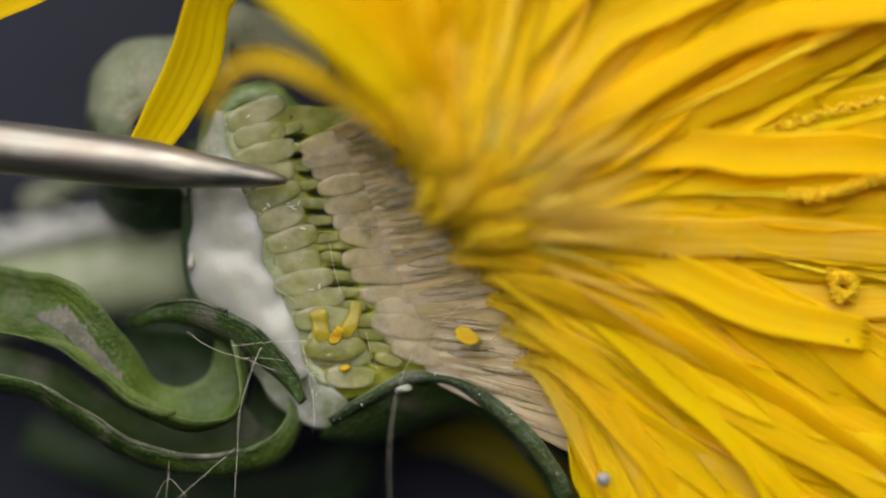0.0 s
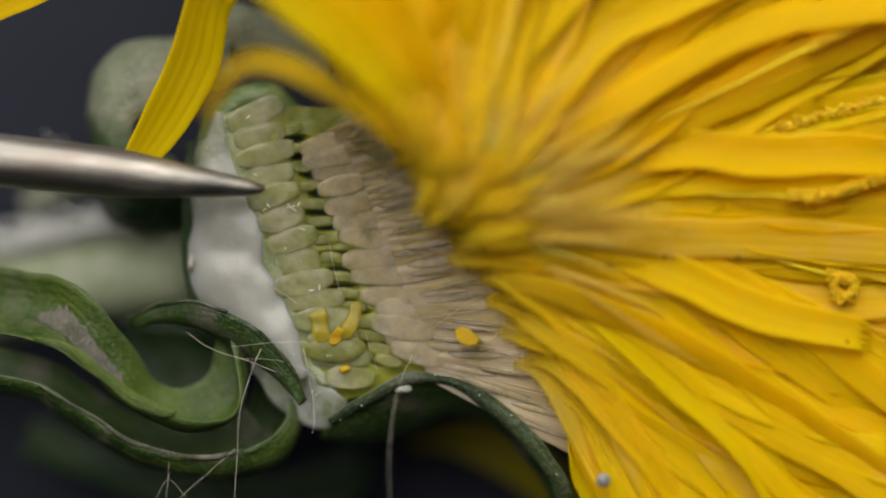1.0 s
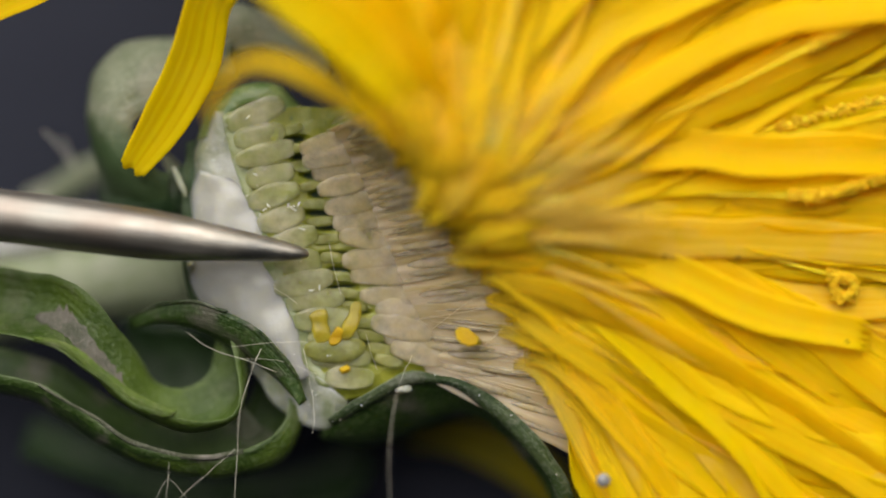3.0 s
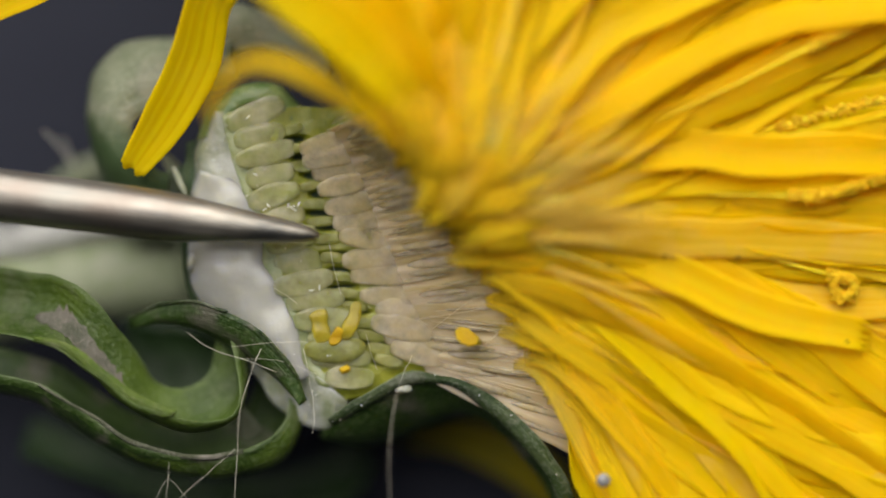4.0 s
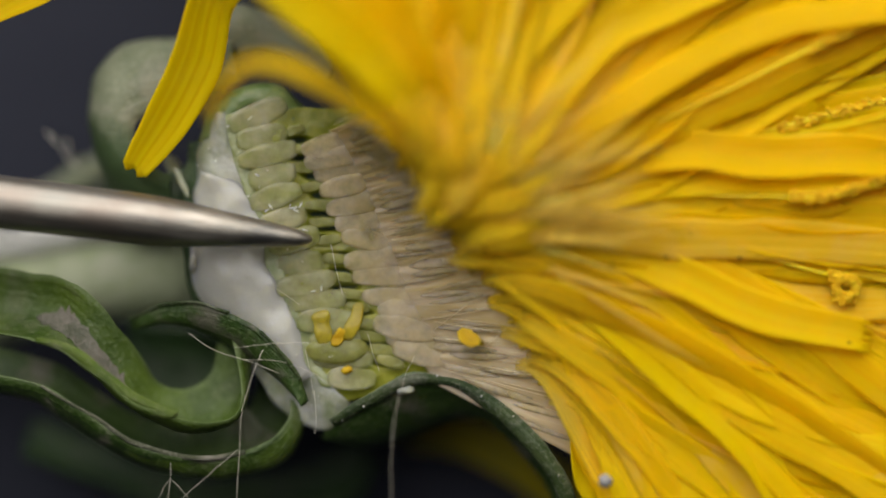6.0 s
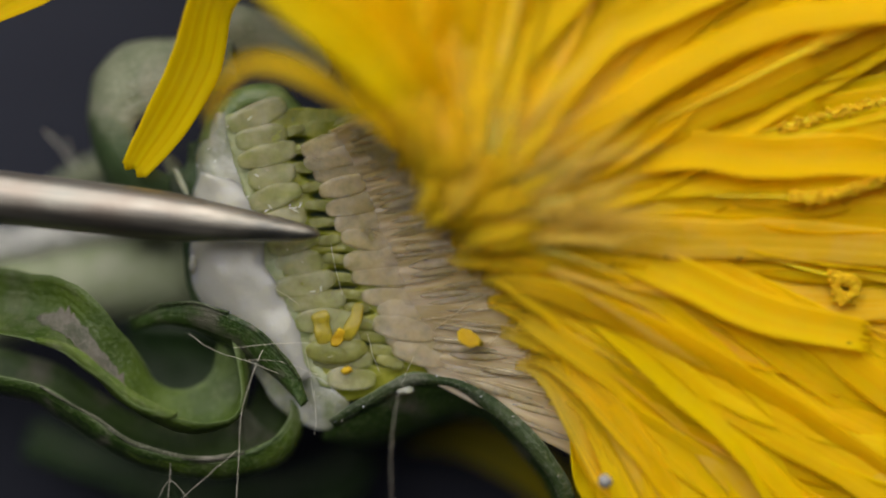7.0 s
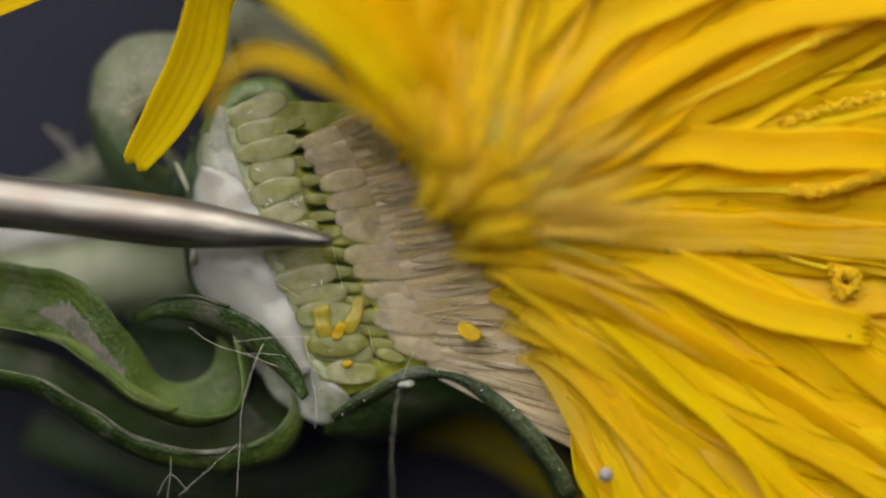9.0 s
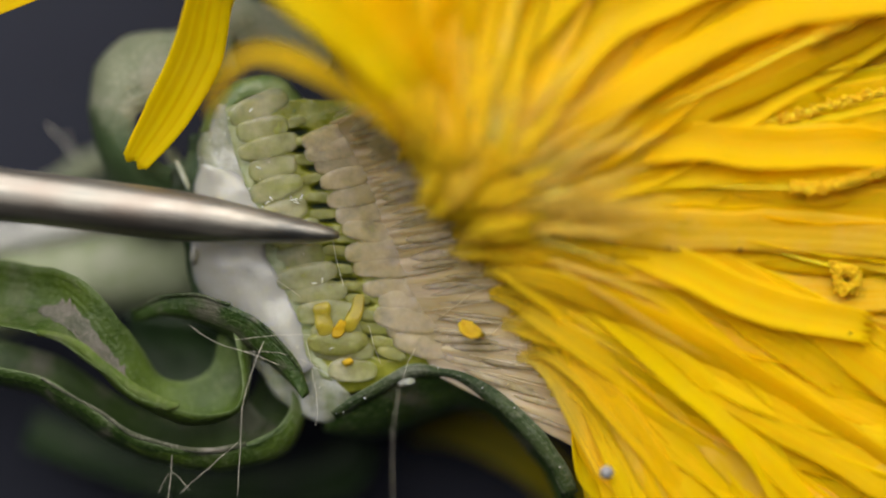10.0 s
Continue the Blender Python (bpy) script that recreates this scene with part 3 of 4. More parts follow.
def build_heart():
    # body of the receptacle under the cut
    left = [(-7.01, 4.49, 8.90), (-6.90, 3.24, 8.90), (-6.69, 1.81, 8.90), (-6.15, 0.02, 8.90), (-5.43, -1.77, 8.90), (-4.54, -3.56, 8.90), (-3.74, -5.00, 8.70)]
    right = [(-2.22, 4.50, 8.70), (-1.77, 3.15, 8.70), (-1.15, 1.63, 8.70), (-0.61, -0.16, 8.70), (-0.07, -1.77, 8.70), (0.20, -3.12, 8.70), (0.11, -3.93, 8.50)]
    # slits between the stalks, and at the foot of each ovary
    slits = []
    for line, count, long, wide, deep, tilt in ((STALKS, 15, 0.38, 0.10, 0.8, 8), (FEET, 13, 0.30, 0.07, 0.4, 22)):
        for i, c in enumerate(spline(line, count)):
            turn = math.radians(tilt - 14 * i / count + rng.normal(0, 6))
            slits.append((c[0] + rng.normal(0, 0.08), c[1] + rng.normal(0, 0.05), long * rng.uniform(0.7, 1.25), wide * rng.uniform(0.7, 1.3), turn, deep))
    part("receptacle", sheet(left, right, 0.12, 4.5, n=190, m=100, rough=0.1, dents=slits, upright=True), receptacle_mat, flower, "yellow-green cut receptacle")
    back = [(-8.16, 3.43, 8.30), (-8.31, 1.82, 8.30), (-8.31, 0.02, 8.30), (-8.07, -1.78, 8.30), (-6.91, -3.22, 8.20), (-5.47, -4.48, 8.20), (-4.03, -5.74, 8.20)]
    part("involucre", sheet(back, right, 0.0, 6.5, n=40, m=16, rough=0.15), shaded_leaf_mat, flower, "green cup behind the cut")
    rim_a = [(-7.00, 4.21, 9.00), (-6.57, 2.52, 9.00), (-6.04, 0.73, 9.00), (-5.54, -0.70, 9.00), (-4.98, -2.04, 9.00), (-4.45, -3.46, 9.00), (-4.00, -4.27, 9.00)]
    rim_b = [(-6.54, 4.39, 9.00), (-6.14, 2.52, 9.00), (-5.61, 0.73, 9.00), (-5.07, -0.70, 9.00), (-4.54, -2.04, 9.00), (-4.00, -3.46, 9.00), (-3.46, -4.45, 9.00)]
    part("rind", sheet(rim_a, rim_b, 0.03, 0.4, rough=0.12), edge_mat, flower, "thin green rind under the ovaries")


build_heart()


def build_sap():
    thin_a = [(-7.17, 4.32, 8.60), (-7.65, 3.70, 8.40), (-7.91, 2.90, 8.30), (-8.03, 2.00, 8.20)]
    thin_b = [(-6.83, 4.25, 8.90), (-6.65, 3.59, 8.90), (-6.43, 2.79, 8.90), (-6.22, 1.89, 8.95)]
    part("sap_skin", sheet(thin_a, thin_b, 0.3, 0.3, n=30, m=16, rough=0.14, seed=2.0), thin_sap_mat, flower, "thin wet skin of sap")
    main_a = [(-7.77, 2.54, 8.30), (-8.02, 1.82, 8.25), (-8.12, 0.74, 8.20), (-8.15, -0.16, 8.20), (-8.03, -1.42, 8.20), (-6.91, -2.41, 8.20), (-5.65, -3.26, 8.20), (-4.74, -4.15, 8.40)]
    main_b = [(-6.77, 2.20, 8.90), (-6.25, 1.80, 8.95), (-5.75, 1.00, 9.00), (-5.57, 0.38, 9.00), (-5.64, -0.38, 9.00), (-5.11, -1.32, 9.00), (-4.57, -2.57, 9.00), (-4.08, -3.91, 8.90)]
    part("sap_film", sheet(main_a, main_b, 0.45, 0.3, n=44, m=18, rough=0.13), sap_mat, flower, "glossy white milky sap")
    run_a = [(-6.67, -2.97, 8.10), (-6.16, -3.85, 8.20), (-5.53, -4.65, 8.40), (-4.77, -5.33, 8.50), (-3.98, -5.67, 8.60), (-3.19, -5.43, 8.60)]
    run_b = [(-5.56, -2.93, 8.50), (-4.79, -3.56, 8.90), (-4.21, -3.98, 9.00), (-3.71, -4.27, 9.00), (-3.29, -4.59, 9.00), (-2.90, -4.92, 8.85)]
    part("sap_run", sheet(run_a, run_b, 0.06, 0.12, rough=0.2), thin_sap_mat, flower, "glossy white milky sap")
    # pale beads added where the wet sap catches highlights
    for x, y, z in ((-4.88, 1.41, 9.30), (-4.70, 1.34, 9.30), (-5.95, 1.00, 9.25), (-6.20, 1.68, 9.20), (-5.31, -1.14, 9.25), (-7.36, 2.23, 9.00), (-7.14, 2.20, 9.00), (-7.84, 2.67, 8.70), (-4.70, -3.33, 9.20), (-2.56, -4.93, 9.35), (-3.24, -5.38, 9.20), (-3.46, -5.42, 9.20), (1.14, -4.61, 9.35), (-7.66, 1.23, 8.80), (-5.77, 1.09, 9.25), (-7.48, 3.20, 8.80), (-7.00, 2.52, 8.95), (-7.26, 2.81, 8.90), (-6.85, 3.91, 9.10), (-5.60, 2.51, 9.20), (-5.85, 1.98, 9.20), (-4.97, 0.02, 9.20), (-4.49, -0.37, 9.20), (-4.00, -4.62, 9.10), (-4.21, -4.91, 9.10), (-4.44, -4.44, 9.10), (-4.84, -3.75, 9.40), (-0.25, -3.97, 9.35), (2.15, -5.23, 9.45), (3.57, -7.10, 9.40)):
        part("wet_speck", pebble((x, y, z), rng.uniform(0.01, 0.028, 3) * (1.6, 1, 0.7), x, 0.5, 6, 8, (rng.normal(), rng.normal(), 0)), glint_mat, flower, "tiny pale bead in place of a sap glint")
    for i, (x, y, z) in enumerate(((-4.82, 1.32, 9.24), (-4.55, 1.42, 9.24), (-4.70, 1.24, 9.24), (-5.62, 1.24, 9.22), (-5.50, 1.36, 9.22), (-4.15, -1.30, 9.22), (-3.90, -1.22, 9.22), (-4.42, 0.62, 9.22), (-6.15, 4.15, 9.22), (-5.92, 2.35, 9.22), (-3.60, -3.35, 9.24))):
        a = i * 1.3
        part("wet_glint", pebble((x, y, z), (0.10, 0.025, 0.02), x, 0.5, 8, 8, (math.cos(a), 0.6 * math.sin(a), 0)), glint_mat, flower, "pale bead standing in for a wet glint")
    drops = [((-1.27, -4.42, 9.15), (0.3, 0.15, 0.15)), ((-8.00, -0.43, 8.60), (0.12, 0.3, 0.2)), ((-8.35, 2.13, 8.70), (0.55, 0.11, 0.1))]
    for i, (c, r) in enumerate(drops):
        part("sap_drop", pebble(c, r, i * 2.1, 0.3, axis=(0.42, -0.9, 0) if i == 2 else (1, 0, 0)), sap_mat if i == 1 else thin_sap_mat, flower, "bead of milky sap")


build_sap()


def build_ovaries():
    rows = [("ovary", spline([(-5.93, 4.26, 9.05), (-5.68, 3.05, 9.05), (-5.36, 1.89, 9.05), (-4.89, 0.55, 9.05), (-4.45, -0.70, 9.05), (-4.00, -1.77, 9.05), (-3.46, -2.93, 9.05), (-2.95, -4.00, 9.0)], 14), 0.90, 0.38, 0.10, ovary_mat, 20),
            ("ovary_stalk", spline([(-4.72, 3.76, 9.05), (-4.22, 2.14, 9.03), (-3.72, 0.58, 9.0), (-3.17, -1.03, 9.0), (-2.43, -2.40, 9.0), (-1.68, -3.56, 8.95)], 15), 0.42, 0.18, 0.06, stalk_mat, 10),
            ("ovary", spline([(-3.55, 3.35, 9.30), (-3.25, 2.45, 9.30), (-2.72, 1.27, 9.2), (-2.25, 0.02, 9.15), (-1.68, -1.23, 9.1), (-1.21, -2.30, 9.05), (-0.75, -3.29, 8.95)], 14), 1.0, 0.36, 0.10, tube_mat, 12)]
    for r, (name, line, long, tall, deep, mat, lean) in enumerate(rows):
        for i, c in enumerate(line):
            tilt = math.radians(lean - 22 * i / len(line) + rng.normal(0, 5))
            k = rng.uniform(0.85, 1.1)
            part(name, pebble(c + rng.normal(0, 0.04, 3), (long * k, tall * rng.uniform(0.9, 1.1), deep), r * 31 + i * 1.7, 0.3, 14, 20, (math.cos(tilt), math.sin(tilt), 0), 0.55, 0.5), mat, flower)
    part("ovary", pebble((-3.42, -3.15, 9.1), (1.0, 0.46, 0.16), 7.7, 0.2, 10, 14, (1, 0.1, 0)), stalk_mat, flower)
    # torn yellow shreds, half sunk in the flesh
    for c, r, lean, mat in (((-3.88, -2.45, 9.22), (0.50, 0.30, 0.10), 100, shred_flesh_mat), ((-3.35, -2.75, 9.26), (0.30, 0.15, 0.09), 60, crumb_mat),
                            ((-2.85, -2.25, 9.24), (0.62, 0.24, 0.09), 68, shred_flesh_mat), ((-3.10, -3.80, 9.20), (0.14, 0.10, 0.08), 30, crumb_mat)):
        a = math.radians(lean)
        part("petal_shred", pebble(c, r, c[0] * 3.0, 0.5, 14, 18, (math.cos(a), math.sin(a), 0), 0.6, 0.6), mat, flower, "torn yellow shred of petal")
    w = np.interp(np.linspace(0, 1, 14), (0, 0.3, 0.7, 1), (0.25, 0.6, 0.5, 0.2))
    part("petal_shred", strap(spline([(0.42, -2.43, 10.05), (0.73, -2.72, 10.15), (1.15, -2.88, 10.1)], 14), w, np.array([0.2, 0.3, 1.0]), cup=0.4, teeth=0.1, thick=0.08, rough=0.12, seed=4.0, first=0.4), crumb_mat, flower, "orange crumb on the pale tubes")


build_ovaries()

# where the florets leave the pale throat, by their heading in degrees
HEADS = [-82, -68, -48, -32, -8, 35, 95, 132]
THROAT = np.array([(4.55, -7.10, 9.00), (4.57, -5.38, 9.00), (3.36, -3.29, 9.00), (2.61, -1.50, 9.00), (1.80, 0.29, 9.00), (1.09, 1.89, 9.00), (-0.25, 3.14, 9.00), (-2.39, 4.57, 9.00)])
ROOTS = np.array([(-0.70, -4.00, 9.00), (-1.05, -3.82, 9.00), (-1.50, -2.84, 9.00), (-2.04, -1.77, 9.00), (-2.39, -0.52, 9.00), (-2.84, 0.91, 9.00), (-3.29, 2.34, 9.00), (-3.91, 3.86, 9.00)])


def by_heading(table, h):
    return np.array([np.interp(h, HEADS, table[:, k]) for k in range(3)])


def bed_point(h, f):
    """A point on the packed throat: heading h, and f from the roots (0) to the mouth (1)."""
    a = by_heading(ROOTS, h) * 0.9 + by_heading(THROAT, h) * 0.1
    b = by_heading(THROAT, h) + np.array([0.7, 0, 0])
    p = a + (b - a) * f
    p[2] = 8.85 + np.interp(h, [-82, -66, -30, 0, 60, 128], [0.5, 0.9, 1.8, 2.6, 3.6, 4.1]) * (math.sin(f * math.pi * 0.5) if f < 1 else 1 - 0.3 * (f - 1))
    return p


def build_tubes():
    """Pale tubes lying half sunk in the packed throat."""
    for i in range(60):
        h = -78 + 204 * ((i * 0.618) % 1)
        f0 = rng.uniform(0.05, 0.45)
        f1 = min(f0 + rng.uniform(0.35, 0.65), 0.98)
        sag = rng.normal(0, 2.0)
        path = spline([bed_point(h, f0) + (0, 0, -0.02), bed_point(h + sag, (f0 + f1) / 2) + (0, 0, 0.0), bed_point(h + sag * 2, f1) + (0, 0, -0.06)], 12)
        part("corolla_tube", tube(path, np.interp(np.linspace(0, 1, 12), [0, 0.15, 0.6, 1], [0.02, 0.12, 0.11, 0.02]) * rng.uniform(0.7, 1.4), 10, 0.6), tube_mat, flower)


build_tubes()


def build_amber():
    """Soft amber tubes that lead from the throat into the florets."""
    for i in range(72):
        h = -12 + 135 * ((i * 0.618) % 1)
        f0 = rng.uniform(0.4, 0.8)
        away = math.radians(h + rng.normal(0, 5))
        mouth = bed_point(h, 1.0)
        end = mouth + np.array([math.cos(away), math.sin(away), 0]) * rng.uniform(1.0, 3.0) + (0, 0, rng.uniform(0.5, 1.0))
        path = spline([bed_point(h, f0) + (0, 0, -0.03), mouth + (0, 0, rng.uniform(0.2, 0.6)), end], 14)
        part("corolla_tube", tube(path, np.interp(np.linspace(0, 1, 14), [0, 0.2, 0.6, 1], [0.02, 0.11, 0.13, 0.02]) * rng.uniform(0.7, 1.3), 10, 0.5), amber_mat, flower, "amber tube of a floret")


build_amber()


def build_bed():
    """The packed mass of tubes below the loose ones."""
    headings = np.linspace(128, -82, 130)
    f = np.linspace(0, 1.8, 90)
    g = np.array([[bed_point(h, k) for k in f] for h in headings])
    for i, j in np.ndindex(g.shape[:2]):
        # ridges of packed tubes, running out towards the florets
        g[i, j, 2] += 0.12 * noise.noise(Vector((headings[i] * 0.22, f[j] * 2.2, 3.0))) + 0.05 * noise.noise(Vector((headings[i] * 0.7, f[j] * 3.0, 8.0)))
    part("pappus_bed", shell(g, 3.0, np.broadcast_to((0, 0, 1.0), g.shape)), bed_mat, flower, "packed pale tubes and down")


build_bed()


def build_pappus():
    hairs = []
    for i in range(150):
        h = rng.uniform(-64, 132)
        f0 = rng.uniform(0.1, 0.7)
        f1 = f0 + rng.uniform(0.3, 0.6)
        sag = rng.normal(0, 3)
        z = abs(rng.normal(0.02, 0.03))
        p = [bed_point(h, f0) + (0, 0, 0.02), bed_point(h + sag, (f0 + f1) / 2) + (0, 0, 0.05 + z), bed_point(h + 2 * sag, min(f1, 1.1)) + (0, 0, 0.05 + 2 * z)]
        hairs.append(tube(spline(p, 6), np.array([0.012, 0.012, 0.012, 0.011, 0.009, 0.005]), 3))
    tagged(part("pappus", joined(hairs), pappus_mat, flower, "fine white pappus hairs"), kind="stuff")
    # silky strands over the claws of the florets
    silk = []
    for i in range(22):
        h = rng.uniform(-30, 55)
        away = math.radians(h + rng.normal(0, 5))
        a = bed_point(h, 1.0) + np.array([0.3 * math.cos(away), rng.normal(0, 0.3), rng.uniform(0.5, 0.9)])
        d = np.array([math.cos(away), math.sin(away), 0])
        side = np.array([-d[1], d[0], 0])
        long = rng.uniform(2.5, 5.5)
        for k in range(9):
            o = side * rng.normal(0, 0.09) + np.array([0, 0, rng.normal(0, 0.05)])
            e = side * rng.normal(0, 0.16)
            silk.append(tube(spline([a + o, a + o * 0.7 + d * long * 0.5 + (0, 0, 0.12), a + e + d * long * rng.uniform(0.85, 1.1) + (0, 0, 0.05)], 7), np.array([0.014, 0.015, 0.015, 0.014, 0.012, 0.009, 0.005]), 3))
    tagged(part("floret_down", joined(silk), down_mat, flower, "silky pale strands over the petals' bases"), kind="stuff")


build_pappus()


def petal_widths(n, w):
    return w * np.interp(np.linspace(0, 1, n), [0, 0.3, 0.42, 0.6, 0.8, 0.95, 1], [0.26, 0.34, 0.5, 0.88, 1.0, 0.86, 0.66])


def floret_line(lay, h):
    """The course of one floret, from its ovary through the throat outwards; lay 0 lies uppermost, h is its heading."""
    side = np.interp(h, [-70, -10, 40, 80, 136], [0.0, 0.0, 0.08, 0.65, 1.0])
    spread = np.interp(h, [-60, -35, 0, 50, 90], [0.2, 0.42, 0.42, 0.6, 0.3])
    throat = by_heading(THROAT, h) + np.array([rng.normal(0.1, spread), rng.normal(0, spread), 0])
    root = by_heading(ROOTS, h) * 0.65 + by_heading(THROAT, h) * 0.35 + np.array([rng.normal(0.2, 0.3), rng.normal(0, 0.3), -0.3 - 0.3 * lay])
    lift = np.interp(h, [-70, -30, 0, 40, 90, 134], [1.2, 2.1, 3.1, 3.9, 4.6, 4.9])
    near = np.interp(h, [20, 60], [0.0, 0.75])
    away = math.radians(h)
    inner = throat + np.array([-1.9 * math.cos(away), -1.9 * math.sin(away), lift - 3.2 - 0.3 * lay])
    root = root * (1 - near) + inner * near
    throat[2] += lift - 0.19 * lay + rng.normal(0, 0.08)
    mid = (root + throat) / 2 + np.array([0, rng.normal(0, 0.15), 0.15])
    ang = math.radians(h + rng.normal(0, 4))
    bend = math.radians(rng.normal(0, 9)) if h < 95 else math.radians(rng.uniform(-12, 2))
    length = rng.uniform(10.5, 16.5)
    out = rng.normal(1.35, 0.12) + 3.4 * side - 0.13 * lay
    pts = [root, mid, throat]
    sway = rng.normal(0, 0.4)
    for f in (0.33, 0.66, 1.0):
        a = ang + bend * f
        p = throat + length * f * np.array([math.cos(a), math.sin(a), 0])
        p[:2] += sway * math.sin(5.2 * f) * np.array([-math.sin(a), math.cos(a)])
        p[2] = max(throat[2] * (1 - f) ** 2.6 + (9.0 + out) * (1 - (1 - f) ** 2.6) + rng.normal(0, 0.1), 0.3)
        pts.append(p)
    return ang, pts


def floret_shape(lay, h, seed):
    n = 26
    ang, pts = floret_line(lay, h)
    roll = rng.normal(0.06, 0.17)
    d = np.array([-math.sin(ang), math.cos(ang), 0])
    up = unit(np.array([0, 0, 1.0]) * math.cos(roll) + d * math.sin(roll))
    w = rng.choice((0.7, 0.95, 1.15, 1.35, 1.6))
    skip = 7
    return strap(spline(pts, n)[skip:], petal_widths(n, w)[skip:], up, cup=rng.uniform(-0.1, 0.32), twist=rng.normal(0, 0.25), teeth=0.14, rough=0.13, seed=seed, first=skip / n)


def build_florets():
    ring = 74
    for i in range(4 * ring):
        h = -65 + 187 * (i % ring + rng.uniform(-0.6, 1.6)) / ring
        lay = i // ring + rng.uniform(-0.3, 0.3)
        part("floret", floret_shape(lay, min(h, 122), i * 1.37), pale_petal_mat if i % 5 == 3 else petal_mat, flower)
    under = [floret_shape(3.6 + 7 * i / 300, -65 + 187 * ((i * 0.618) % 1), 500 + i * 1.37) for i in range(300)]
    tagged(part("floret_bed", joined(under), packed_petal_mat, flower, "yellow petals packed underneath"), kind="stuff")


def build_style(parent, line, dusted, curl=0.0):
    """A style that runs out into an orange column of anthers, dusted with pollen from that share of its length on; its end may curl."""
    path = spline(line, 40)
    s = np.linspace(0, 1, 40)
    if curl:
        t = unit(path[-1] - path[-3])
        side = unit(np.cross(t, (0, 0, 1)))
        a = np.linspace(0.1, 1.8 * math.pi, 20)[:, None]
        path = np.vstack([path, path[-1] + curl * (t * np.sin(a) + side * (1 - np.cos(a)))])
        s = np.concatenate([s, np.full(20, 1.0)])
    style = part("style", tube(path, np.interp(s, [0, dusted, min(dusted + 0.1, 0.97), 1], [0.03, 0.055, 0.10, 0.08]), 8), style_mat, parent, "pale yellow style")
    grains = []
    for i in range(420):
        k = rng.integers(int(40 * dusted), len(path))
        a = rng.uniform(0, 2 * math.pi)
        c = path[k] + np.array([rng.normal(0, 0.05), math.cos(a) * 0.13, math.sin(a) * 0.11]) + rng.normal(0, 0.04, 3)
        q = rng.uniform(0.03, 0.085)
        grains.append(pebble(c, (q, q, q), i * 1.1, 0.1, 4, 5))
    part("pollen", joined(grains), pollen_mat, style, "orange pollen dust")


build_florets()


def one_petal(points, widths, up=(0, 0, 1), n=30, label="", mat=petal_mat, **extra):
    w = np.interp(np.linspace(0, 1, n), np.linspace(0, 1, len(widths)), widths)
    return part("floret", strap(spline(points, n), w, np.array(up, float), first=0.4, **extra), mat, flower, label)


def build_columns():
    """Florets whose styles and anther columns lie uppermost."""
    for line, dusted, curl, width in (
            ([(5.32, 3.36, 11.2), (8.78, 4.96, 11.4), (11.21, 6.18, 11.4), (13.74, 7.31, 11.3)], 0.68, 0.0, 1.3),
            ([(7.78, 3.12, 10.6), (9.69, 3.64, 10.7), (11.62, 4.12, 10.6), (13.9, 4.73, 10.5)], 0.45, 0.0, 1.3),
            ([(8.11, 1.67, 11.0), (9.67, 1.67, 11.1), (11.76, 1.67, 11.1), (13.86, 2.28, 11.0)], 0.5, 0.0, 1.4),
            ([(8.98, -0.07, 10.5), (10.37, -0.37, 10.6), (11.58, -0.68, 10.6), (12.54, -0.9, 10.6)], 0.8, 0.30, 1.2)):
        under = [(x, y, z - 0.35 - 0.1 * k) for k, (x, y, z) in enumerate(line)]
        ob = one_petal(under, [width * 0.35, width * 0.7, width, width * 0.9], (0, 0.1, 1), cup=0.1, rough=0.14)
        build_style(ob, line, dusted, curl)


